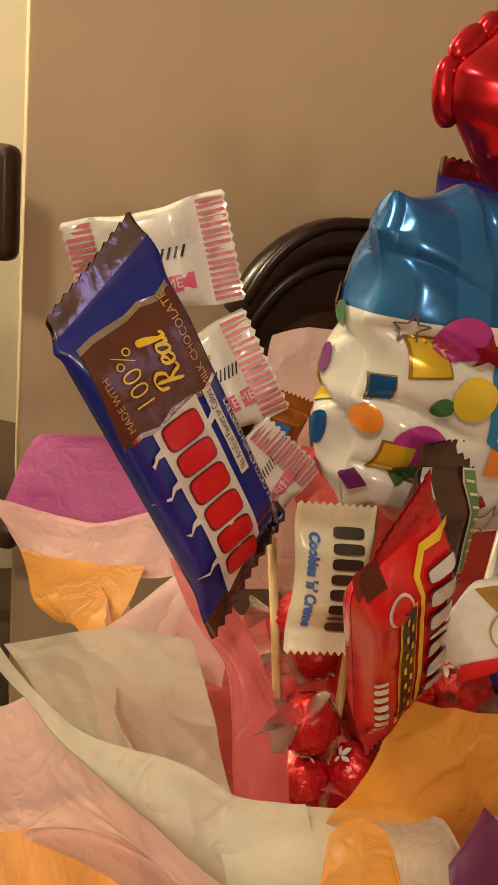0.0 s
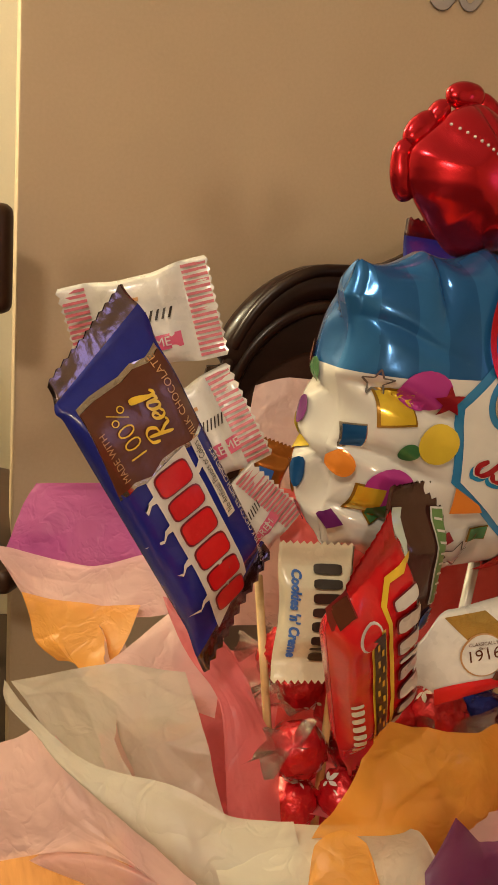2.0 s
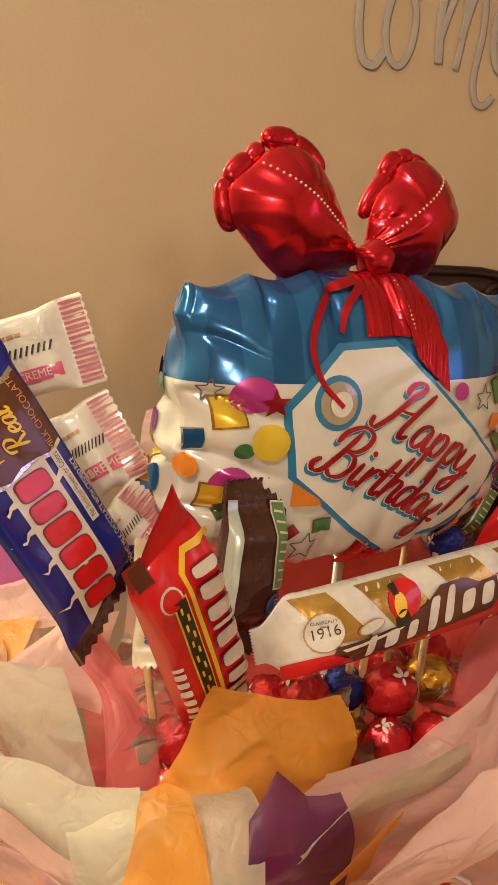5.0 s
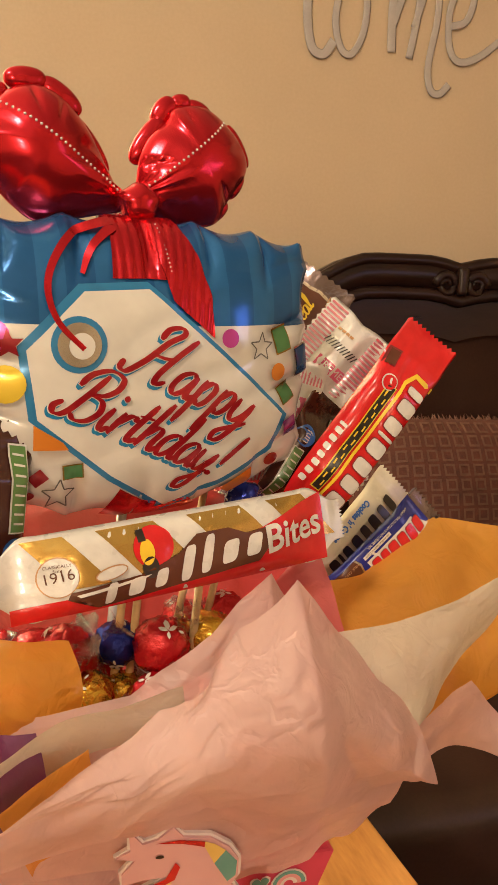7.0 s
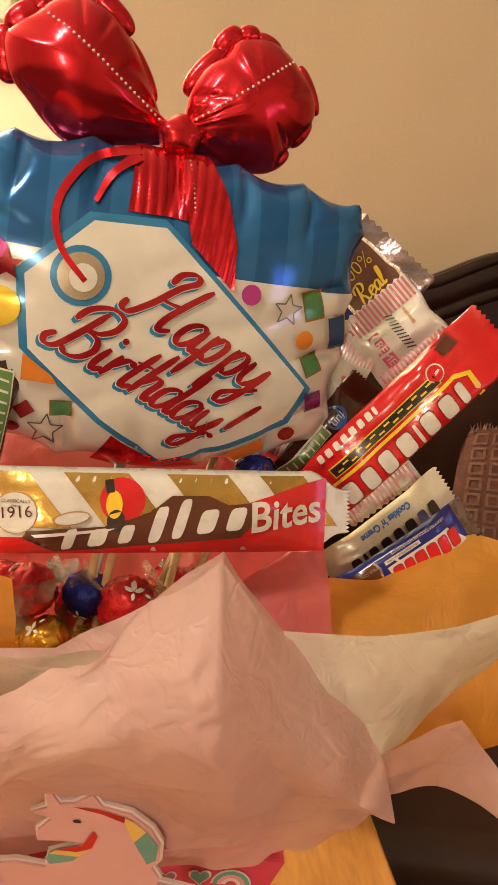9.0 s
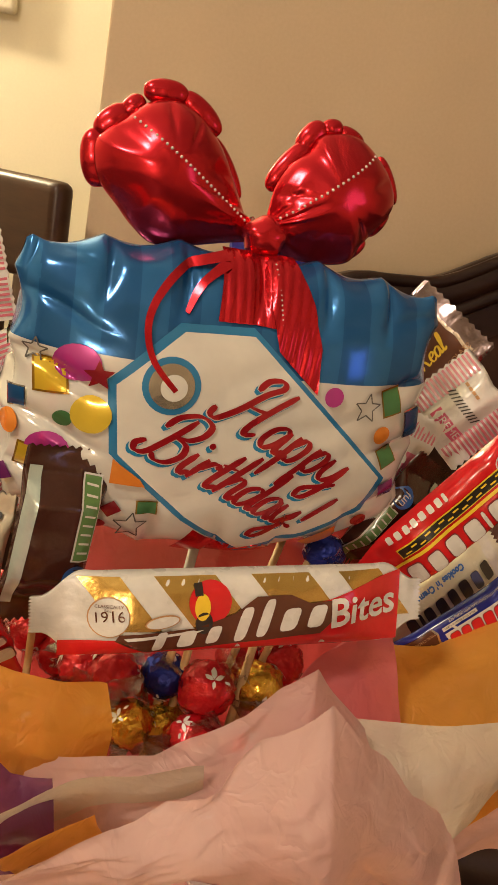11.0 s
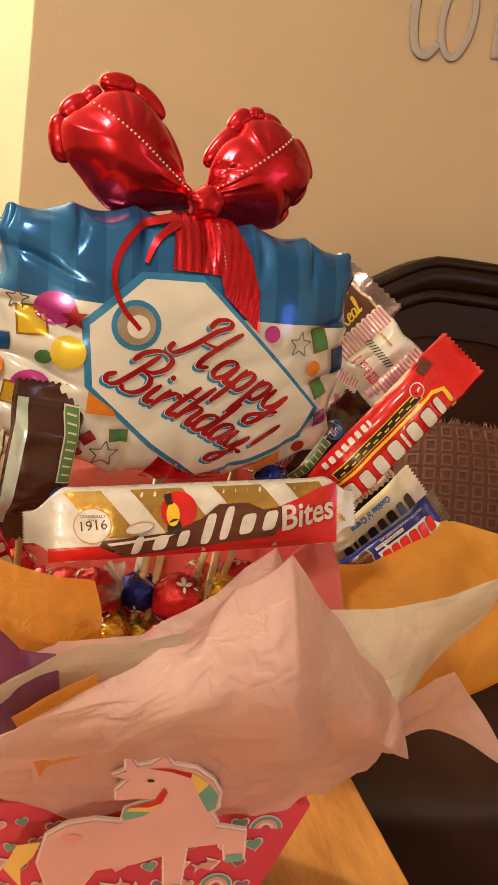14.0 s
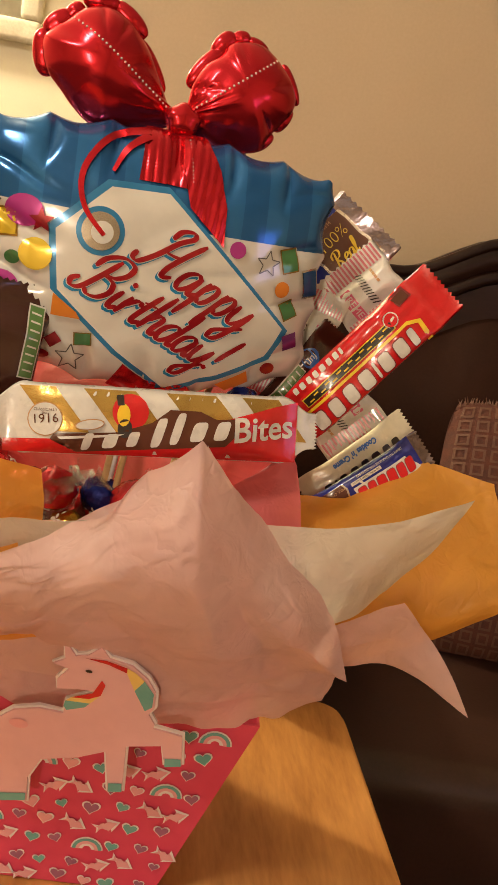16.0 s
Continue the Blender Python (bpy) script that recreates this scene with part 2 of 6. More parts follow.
def tube(points, radius, seg=8, taper=None):
    """A round bar along the points, closed at its ends."""
    bm, rings = bmesh.new(), []
    pts = [Vector(p) for p in points]
    for i, p in enumerate(pts):
        d = (pts[min(i + 1, len(pts) - 1)] - pts[max(i - 1, 0)]).normalized()
        s = d.orthogonal() if abs(d.z) > 0.95 else d.cross(Vector((0, 0, 1)))
        s.normalize()
        t = d.cross(s)
        r = radius * (taper(i / (len(pts) - 1)) if taper else 1)
        rings.append([bm.verts.new(p + (s * math.cos(a) + t * math.sin(a)) * r) for a in (2 * math.pi * k / seg for k in range(seg))])
    for a, b in zip(rings, rings[1:]):
        for k in range(seg):
            bm.faces.new((a[k], a[(k + 1) % seg], b[(k + 1) % seg], b[k]))
    bm.faces.new(list(reversed(rings[0]))), bm.faces.new(rings[-1])
    bmesh.ops.recalc_face_normals(bm, faces=bm.faces)
    return bm


def slab(lo, hi, bevel=0.004, segments=2):
    bm = bmesh.new()
    bmesh.ops.create_cube(bm, size=1)
    lo, hi = Vector(lo), Vector(hi)
    for v in bm.verts:
        v.co = Vector([(lo[i] + hi[i]) / 2 + v.co[i] * (hi[i] - lo[i]) for i in range(3)])
    if bevel:
        bmesh.ops.bevel(bm, geom=bm.edges[:], offset=bevel, segments=segments, affect="EDGES", profile=0.6)
    return bm


def prism(outline, z0, z1, bevel=0.0):
    """The outline in local x, y, raised from z0 to z1."""
    bm = bmesh.new()
    low = [bm.verts.new((x, y, z0)) for x, y in outline]
    f = bm.faces.new(low)
    top = bmesh.ops.extrude_face_region(bm, geom=[f])
    bmesh.ops.translate(bm, verts=[v for v in top["geom"] if isinstance(v, bmesh.types.BMVert)], vec=(0, 0, z1 - z0))
    bmesh.ops.recalc_face_normals(bm, faces=bm.faces)
    if bevel:
        bmesh.ops.bevel(bm, geom=bm.edges[:], offset=bevel, segments=2, affect="EDGES")
    return bm


def decal(name, outline, rise, material, parent, lift=0.0006, step=0.006, label=""):
    """A printed patch that follows the surface z = rise(x, y)."""
    bm = bmesh.new()
    bm.faces.new([bm.verts.new((x, y, 0)) for x, y in outline])
    bmesh.ops.triangulate(bm, faces=bm.faces[:])
    for _ in range(5):
        long = [e for e in bm.edges if e.calc_length() > step]
        if not long:
            break
        bmesh.ops.subdivide_edges(bm, edges=long, cuts=1)
        bmesh.ops.triangulate(bm, faces=bm.faces[:])
    for v in bm.verts:
        v.co.z = rise(v.co.x, v.co.y) + lift
    bmesh.ops.recalc_face_normals(bm, faces=bm.faces)
    if bm.faces and sum(f.normal.z for f in bm.faces) < 0:
        bmesh.ops.reverse_faces(bm, faces=bm.faces[:])
    return part(name, bm, material, parent, label)


def ellipse(cx, cy, rx, ry, n=20, turn=0.0):
    c, s = math.cos(turn), math.sin(turn)
    pts = [(rx * math.cos(2 * math.pi * k / n), ry * math.sin(2 * math.pi * k / n)) for k in range(n)]
    return [(cx + x * c - y * s, cy + x * s + y * c) for x, y in pts]


def rect(cx, cy, w, h, turn=0.0, slant=0.0):
    c, s = math.cos(turn), math.sin(turn)
    pts = [(x + slant * y, y) for x, y in ((-w / 2, -h / 2), (w / 2, -h / 2), (w / 2, h / 2), (-w / 2, h / 2))]
    return [(cx + x * c - y * s, cy + x * s + y * c) for x, y in pts]


def star(cx, cy, r, turn=0.0, inner=0.45):
    return [(cx + q * math.cos(turn + k * math.pi / 5), cy + q * math.sin(turn + k * math.pi / 5)) for k in range(10) for q in (r if k % 2 == 0 else r * inner,)]


def lettering(name, words, size, cx, cy, rise, material, parent, turn=0.0, slant=0.0, weight=0.0, lift=0.0012, squeeze=1.0, spacing=1.0):
    """Words in the built-in font, laid on the surface z = rise(x, y), centred on cx, cy."""
    cu = bpy.data.curves.new(name, "FONT")
    cu.body, cu.size, cu.shear, cu.offset, cu.space_character = words, size, slant, weight, spacing
    cu.align_x, cu.align_y, cu.resolution_u = "CENTER", "CENTER", 3
    tmp = bpy.data.objects.new(name, cu)
    scene.collection.objects.link(tmp)
    me = bpy.data.meshes.new_from_object(tmp.evaluated_get(bpy.context.evaluated_depsgraph_get()))
    bpy.data.objects.remove(tmp)
    bpy.data.curves.remove(cu)
    bm = bmesh.new()
    bm.from_mesh(me)
    bpy.data.meshes.remove(me)
    c, s = math.cos(turn), math.sin(turn)
    long = [e for e in bm.edges if e.calc_length() > size * 0.5]
    if long:
        bmesh.ops.subdivide_edges(bm, edges=long, cuts=2)
    for v in bm.verts:
        x, y = v.co.x * squeeze, v.co.y
        x, y = cx + x * c - y * s, cy + x * s + y * c
        v.co = (x, y, rise(x, y) + lift)
    return part(name, bm, material, parent, smooth=False)


def spline(pts, n=10):
    out, pts = [], [Vector(p) for p in pts]
    for i in range(len(pts) - 1):
        p0, p1, p2, p3 = pts[max(i - 1, 0)], pts[i], pts[i + 1], pts[min(i + 2, len(pts) - 1)]
        for k in range(n):
            t = k / n
            out.append(0.5 * (2 * p1 + (p2 - p0) * t + (2 * p0 - 5 * p1 + 4 * p2 - p3) * t * t + (3 * p1 - p0 - 3 * p2 + p3) * t ** 3))
    return out + [pts[-1]]


SCRIPT = {}
def glyph(letter, advance, *strokes):
    SCRIPT[letter] = (advance, strokes)


bowl = ((0.80, 0.85), (0.50, 1.0), (0.15, 0.75), (0.10, 0.25), (0.35, 0.0), (0.65, 0.30), (0.82, 0.95))
glyph("H", 1.75, ((-0.50, 0.40), (-0.45, 0.08), (-0.12, 0.05), (0.20, 0.70), (0.45, 1.60), (0.75, 2.10), (0.50, 2.30), (0.12, 2.05), (0.10, 1.60)), ((1.45, 2.15), (1.20, 1.40), (1.02, 0.50), (1.15, 0.04), (1.50, 0.25)), ((0.15, 1.0), (0.70, 1.02), (1.25, 1.15)))
glyph("B", 1.55, ((0.60, 2.0), (0.42, 1.0), (0.20, 0.15), (-0.15, -0.05), (-0.40, 0.20), (-0.20, 0.50)), ((-0.15, 1.25), (-0.05, 1.80), (0.50, 2.20), (1.15, 2.10), (1.28, 1.65), (1.0, 1.25), (0.58, 1.12), (1.10, 1.0), (1.35, 0.60), (1.15, 0.15), (0.70, 0.0), (0.35, 0.18)))
glyph("a", 1.0, bowl, ((0.82, 0.95), (0.78, 0.30), (0.90, 0.02), (1.15, 0.25)))
glyph("d", 1.05, bowl, ((0.98, 2.05), (0.86, 1.0), (0.80, 0.30), (0.93, 0.02), (1.18, 0.25)))
glyph("p", 1.0, ((0.25, 1.0), (0.20, 0.0), (0.10, -0.95)), ((0.20, 0.50), (0.50, 0.98), (0.80, 0.80), (0.75, 0.25), (0.50, 0.0), (0.22, 0.22)))
glyph("y", 1.0, ((0.12, 0.95), (0.12, 0.30), (0.38, 0.03), (0.70, 0.35), (0.86, 0.95)), ((0.86, 0.95), (0.76, 0.0), (0.55, -0.80), (0.22, -0.95), (0.15, -0.60), (0.60, -0.22), (1.10, 0.15)))
glyph("i", 0.55, ((0.22, 0.98), (0.17, 0.30), (0.32, 0.02), (0.58, 0.25)), ((0.30, 1.38), (0.36, 1.58)))
glyph("r", 0.75, ((0.20, 1.0), (0.14, 0.0)), ((0.17, 0.45), (0.45, 0.92), (0.70, 0.98), (0.80, 0.80)))
glyph("t", 0.62, ((0.40, 1.75), (0.28, 0.90), (0.24, 0.25), (0.38, 0.02), (0.65, 0.25)), ((0.02, 1.10), (0.68, 1.18)))
glyph("h", 1.0, ((0.32, 2.05), (0.20, 1.0), (0.12, 0.0)), ((0.16, 0.45), (0.45, 0.95), (0.74, 0.85), (0.70, 0.30), (0.83, 0.02), (1.05, 0.25)))
glyph("!", 0.5, ((0.55, 2.10), (0.42, 1.40), (0.32, 0.60)), ((0.22, 0.0), (0.26, 0.18)))


def script(name, word, sx, sy, slant, x0, y0, turn, pen, rise, material, parent, lift):
    """A word in slanted brush strokes, broad downwards and thin across, starting at x0, y0."""
    c, s = math.cos(turn), math.sin(turn)
    at = 0.0
    for letter in word:
        advance, strokes = SCRIPT[letter]
        bm = bmesh.new()
        for k, stroke in enumerate(strokes):
            line = []
            for p in spline([(x, y, 0) for x, y in stroke], 7):
                x, y = (p.x + at) * sx + p.y * sy * slant, p.y * sy
                line.append(Vector((x0 + x * c - y * s, y0 + x * s + y * c)))
            last = None
            for i, p in enumerate(line):
                d = (line[min(i + 1, len(line) - 1)] - line[max(i - 1, 0)]).normalized()
                down = abs(d.x * -s + d.y * c)
                w = pen * (0.36 + 0.64 * down) * (0.55 + 0.45 * smooth_step(0, 3, min(i, len(line) - 1 - i))) / 2
                n = Vector((-d.y, d.x)) * w
                up = lift + 0.00012 * k
                now = [bm.verts.new((q.x, q.y, rise(q.x, q.y) + up)) for q in (p + n, p - n)]
                if last:
                    bm.faces.new((last[1], now[1], now[0], last[0]))
                last = now
        part(name, bm, material, parent, smooth=False)
        at += advance


def smooth_step(a, b, x):
    t = min(1, max(0, (x - a) / (b - a)))
    return t * t * (3 - 2 * t)


# ---- setting ----
ROOM = 13.0
def room(x, y, z=0.0):
    """A point given along the tan wall (x) and in front of it (y negative), from its free corner."""
    c, s = math.cos(radians(ROOM)), math.sin(radians(ROOM))
    return Vector((-0.262 + x * c - y * s, 1.30 + x * s + y * c, z))


def wall(name, a, b, thick, material, z0=0.0, z1=2.5, bevel=0.0):
    a, b = Vector((*a[:2], 0)), Vector((*b[:2], 0))
    ob = link(name, slab((0, 0, z0), ((b - a).length, thick, z1), bevel), material, smooth=False)
    ob.matrix_world = axes(a, b - a, Vector((0, 0, 1)).cross(b - a))
    return tagged(ob, kind="structure")


wall("wall_north", room(0, 0), room(2.9, 0), 0.12, M["wall"], bevel=0.004)
wall("wall_hall", room(-2.6, 0.62), room(0.9, 0.62), 0.1, M["wall_hall"])
wall("wall_hall_end", room(0.8, 0.12), room(0.8, 0.62), 0.1, M["wall_hall"])
wall("wall_east", (2.5, 2.1), (2.5, -2.9), 0.1, M["wall"])
wall("wall_south", (2.6, -2.9), (-2.9, -2.9), 0.1, M["wall"])
wall("wall_west", (-2.8, -2.9), (-2.8, 2.2), 0.1, M["wall_hall"])
tagged(link("floor", slab((-3, -3, -0.1), (3, 3, 0), 0), M["floor"], smooth=False), kind="structure")
tagged(link("ceiling", slab((-3, -3, 2.5), (3, 3, 2.6), 0), M["ceiling"], smooth=False), kind="structure")

# lettering on the tan wall
sign = thing("wall_lettering", axes(room(0.80, -0.004, 1.43), room(1, 0) - room(0, 0), (0, 0, 1)), "grey cursive word lettering stuck on the tan wall", "wall lettering")
flat = lambda x, y: 0.0
def wall_stroke(pts, r):
    bm = tube([(x, y, 0) for x, y in spline(pts, 8)], r * 0.86, 8)
    for v in bm.verts:
        v.co.z *= 0.10
    part("stroke", bm, M["grey_letters"], sign)
lettering("small_slogan", "of our", 0.052, 0.075, 0.105, flat, M["brown_letters"], sign, slant=0.15, lift=0.003)
wall_stroke([(-0.150, 0.190), (-0.166, 0.120), (-0.175, 0.020), (-0.166, -0.045), (-0.143, -0.058), (-0.125, -0.035)], 0.0095)
wall_stroke([(-0.085, 0.078), (-0.112, 0.060), (-0.124, 0.000), (-0.112, -0.045), (-0.092, -0.053), (-0.073, -0.020), (-0.068, 0.030), (-0.080, 0.072), (-0.060, 0.060)], 0.0075)
wall_stroke([(-0.012, 0.082), (-0.020, 0.030), (-0.018, -0.043)], 0.0095)
wall_stroke([(-0.018, 0.000), (0.006, 0.070), (0.024, 0.080), (0.030, 0.040), (0.016, -0.050)], 0.0080)
wall_stroke([(0.022, 0.000), (0.046, 0.076), (0.064, 0.078), (0.066, 0.020), (0.054, -0.060), (0.062, -0.098), (0.080, -0.103), (0.097, -0.086)], 0.0078)
wall_stroke([(0.092, 0.010), (0.122, 0.022), (0.134, 0.062), (0.112, 0.080), (0.090, 0.040), (0.092, -0.020), (0.112, -0.046), (0.150, -0.036), (0.202, 0.004)], 0.0078)

# framed picture in the hall
pic = thing("picture_frame", axes(room(-0.39, 0.615, 1.30), room(1, 0) - room(0, 0), (0, 0, 1)), "aged white carved picture frame on the cream wall", "picture frame")
for k, (lo, hi) in enumerate((((-0.42, -0.0, -0.0), (0.12, 0.05, 0.03)), ((-0.42, 0.55, 0), (0.12, 0.60, 0.03)), ((-0.42, 0.05, 0), (-0.37, 0.55, 0.03)), ((0.07, 0.05, 0), (0.12, 0.55, 0.03)))):
    part("rail", slab(lo, hi, 0.012, 3), M["frame_white"], pic)
part("print", slab((-0.37, 0.05, 0.004), (0.07, 0.55, 0.010), 0), M["frame_art"], pic, "grey print under the frame")

# oak side table
TZ = 0.495
edge = Vector((-0.296, 0.955, 0))
far = Vector((0.337, 0.714, 0))
table = thing("side_table", axes(Vector((far.x, far.y, 0)), (0.955, 0.296, 0), edge), "light oak side table with rounded corners", "table")
outl = []
for cx, cy, a0 in ((-0.03, -0.03, 0), (-0.58, -0.03, 90), (-0.58, -0.72, 180), (-0.03, -0.72, 270)):
    outl += [(cx + 0.03 * math.cos(radians(a0 + k * 15)), cy + 0.03 * math.sin(radians(a0 + k * 15))) for k in range(7)]
part("tabletop", prism(outl, TZ - 0.028, TZ, 0.004), M["oak"], table, smooth=False)
for x in (-0.05, -0.56):
    for y in (-0.05, -0.70):
        part("leg", slab((x - 0.02, y - 0.02, 0), (x + 0.02, y + 0.02, TZ - 0.028), 0.004), M["oak"], table, smooth=False)


# ---- carved settee behind the table ----
def crest(x):
    """Height of the settee's back along its length, mirrored about its middle."""
    d = abs(x)
    z = 1.035 - 0.012 * math.exp(-((d / 0.03) ** 2)) - 0.075 * smooth_step(0.16, 0.34, d) - 0.015 * smooth_step(0.33, 0.42, d)
    return z + 0.012 * smooth_step(0.33, 0.44, d) - 0.20 * (1 - math.sqrt(max(0.0, 1 - max(0.0, (d - 0.40) / 0.165) ** 2)))


sofa = thing("settee", axes(room(0.86, -0.115, 0), room(1, 0) - room(0, 0), (0, 1, 0)), "settee with carved dark wooden crest and brown leather", "sofa")
xs = [0.565 * math.sin((k / 30 - 1) * math.pi / 2) for k in range(61)]
panel = bmesh.new()
vv = [[panel.verts.new((x * 0.985, y, z)) for x in xs for z in [zz(x)]] for y, zz in ((-0.035, lambda x: 0.40), (-0.045, lambda x: crest(x) - 0.03), (0.035, lambda x: crest(x) - 0.03), (0.035, lambda x: 0.40))]
for a, b in zip(vv, vv[1:] + vv[:1]):
    for k in range(60):
        panel.faces.new((a[k], a[k + 1], b[k + 1], b[k]))
bmesh.ops.recalc_face_normals(panel, faces=panel.faces)
part("backrest", panel, M["brown_back"], sofa)
for r, dz, dy, nm in ((0.030, -0.026, -0.030, "crest_rail"), (0.011, -0.058, -0.052, "inner_bead"), (0.010, -0.004, -0.050, "outer_bead")):
    part(nm, tube([(x, dy, crest(x) + dz) for x in xs], r, 10), M["dark_wood"], sofa)
band = bmesh.new()
ra = [band.verts.new((x, -0.052, crest(x) - 0.055)) for x in xs]
rb = [band.verts.new((x, -0.050, crest(x) - 0.125)) for x in xs]
for k in range(60):
    band.faces.new((ra[k], ra[k + 1], rb[k + 1], rb[k]))
part("crest_board", band, M["dark_wood"], sofa)
for s in (-1, 1):
    turns = [(s * (0.028 + 0.020 * math.cos(a) * (1 - a / 14)), -0.058, 0.992 + 0.020 * math.sin(a) * (1 - a / 14)) for a in [k * 0.5 for k in range(20)]]
    part("scroll", tube(turns, 0.008, 8, lambda t: 1 - 0.5 * t), M["dark_wood"], sofa)
part("rosette", slab((-0.010, -0.068, 0.975), (0.010, -0.050, 1.022), 0.008, 3), M["dark_wood"], sofa)
part("seat", slab((-0.47, -0.62, 0.26), (0.47, -0.03, 0.44), 0.04, 4), M["leather"], sofa)
for s in (-1, 1):
    part("arm", slab((s * 0.50 - 0.055, -0.60, 0.12), (s * 0.50 + 0.055, -0.02, 0.63), 0.045, 4), M["leather"], sofa)
    for y in (-0.56, -0.06):
        part("leg", slab((s * 0.46 - 0.025, y - 0.025, 0), (s * 0.46 + 0.025, y + 0.025, 0.13), 0.006), M["dark_wood"], sofa)
part("seat_frame", slab((-0.46, -0.60, 0.13), (0.46, -0.04, 0.26), 0.01), M["dark_wood"], sofa)


def cushion(name, m, w, h, t, mats, label, pattern):
    ob = thing(name, m, label, "cushion")
    def skin(x, y):
        return t * max(0.0, (1 - abs(2 * x / w) ** 2.4)) ** 0.5 * max(0.0, (1 - abs(2 * y / h) ** 3)) ** 0.5 + 0.002 * noise.noise(Vector((x, y, t)) * 25)
    def place(x, y):
        """Rounds the corners."""
        return x * (1 - 0.06 * abs(2 * y / h) ** 6), y * (1 - 0.06 * abs(2 * x / w) ** 6)
    bm = sheet(lambda u, v: (*place((u - 0.5) * w, (v - 0.5) * h), skin((u - 0.5) * w, (v - 0.5) * h)), 26, 26)
    back = sheet(lambda u, v: (*place((u - 0.5) * w, (v - 0.5) * h), -skin((u - 0.5) * w, (v - 0.5) * h)), 26, 26)
    part("front", bm, mats[0], ob), part("back", back, mats[0], ob)
    if pattern:
        weave = bmesh.new()
        for i in range(-8, 9):
            for j in range(-8, 9):
                cx, cy, g = i * w / 17.5, j * h / 17.5, w / 44
                for k in range(4):
                    a = k * math.pi / 2 + math.pi / 4
                    ring = [(cx + g * math.cos(a + q) * m, cy + g * math.sin(a + q) * m) for q, m in ((0, 1.3), (math.pi / 2, 1.3), (math.pi / 2, 0.8), (0, 0.8))]
                    weave.faces.new([weave.verts.new((*place(x, y), skin(x, y) + 0.0015)) for x, y in ring])
        tagged(part("woven_pattern", weave, mats[1], ob), kind="stuff")
        fringe = bmesh.new()
        for k in range(150):
            x = (k / 149 - 0.5) * w
            x, top_y = place(x, h / 2)
            a = fringe.verts.new((x, top_y - 0.004, 0)), fringe.verts.new((x + 0.003, top_y - 0.004, 0.003))
            b = fringe.verts.new((x + random.uniform(-0.008, 0.008), top_y + random.uniform(0.003, 0.010), random.uniform(-0.006, 0.008)))
            fringe.faces.new((*a, b))
        part("fringe", fringe, mats[1], ob)
    return ob


cushion("throw_cushion", axes((0.612, 1.13, 0.608), (0.95, 0.27, -0.03), (0.02, 0.30, 0.94)), 0.42, 0.38, 0.06, (M["cushion"], M["cushion_raised"]), "brown woven cushion with square pattern and fringed top", True)
cushion("black_cushion", axes((0.80, 1.02, 0.60), (0.90, 0.40, 0.0), (-0.05, 0.35, 0.92)), 0.34, 0.34, 0.06, (M["black"], M["black"]), "black fabric cushion leaning on the settee", False)

# dark wooden chair near the wall's end
chair = thing("wooden_chair", axes((-0.245, 1.165, 0), (0.93, -0.37, 0), (0.37, 0.93, 0)), "dark wooden chair with broad top rail by the wall", "chair")
part("top_rail", slab((-0.42, -0.02, 0.855), (0.0, 0.02, 1.005), 0.019, 4), M["brown_wood"], chair)
for x in (-0.37, -0.06):
    part("back_post", slab((x - 0.018, -0.018, 0), (x + 0.018, 0.018, 0.86), 0.006), M["brown_wood"], chair)
    part("leg", slab((x - 0.02, 0.36, 0), (x + 0.02, 0.40, 0.43), 0.005), M["brown_wood"], chair)
part("seat", slab((-0.43, -0.01, 0.43), (0.01, 0.42, 0.47), 0.012), M["brown_wood"], chair)
for x in (-0.30, -0.215, -0.13):
    part("slat", slab((x - 0.02, -0.008, 0.47), (x + 0.02, 0.008, 0.86), 0.003), M["brown_wood"], chair)


# ---- gift box ----
BOX = axes((0.145, 0.332, 0.0), (0.970, 0.242, 0), (-0.242, 0.970, 0))
box = thing("gift_box", BOX, "pink tapered card gift box with heart print on oak table", "gift box")
RIM, HALF, TAPER, DEEP = 0.658, 0.143, 0.050, 0.215
def box_x(z):
    return HALF - TAPER * (RIM - z) / (RIM - TZ)
def box_y(z):
    return 0.022 * (RIM - z) / (RIM - TZ)
for nm, pts in (
    ("front_panel", ((-1, 0), (1, 0))), ("side_panel", ((1, 0), (1, 1))), ("back_panel", ((1, 1), (-1, 1))), ("side_panel", ((-1, 1), (-1, 0)))):
    bm = bmesh.new()
    quad = []
    for inset in (0.0, 0.0022):
        for z in (TZ + 0.001, RIM):
            for sx, sy in pts:
                quad.append(bm.verts.new((sx * (box_x(z) - inset), box_y(z) + inset if sy == 0 else DEEP - box_y(z) - inset, z)))
    for f in ((0, 1, 3, 2), (4, 6, 7, 5), (2, 3, 7, 6), (0, 4, 5, 1), (0, 2, 6, 4), (1, 5, 7, 3)):
        bm.faces.new([quad[k] for k in f])
    bmesh.ops.recalc_face_normals(bm, faces=bm.faces)
    part(nm, bm, M["box"], box, smooth=False)
part("bottom", slab((-box_x(TZ) + 0.003, box_y(TZ) + 0.003, TZ + 0.001), (box_x(TZ) - 0.003, DEEP - box_y(TZ) - 0.003, TZ + 0.004), 0), M["box"], box, smooth=False)

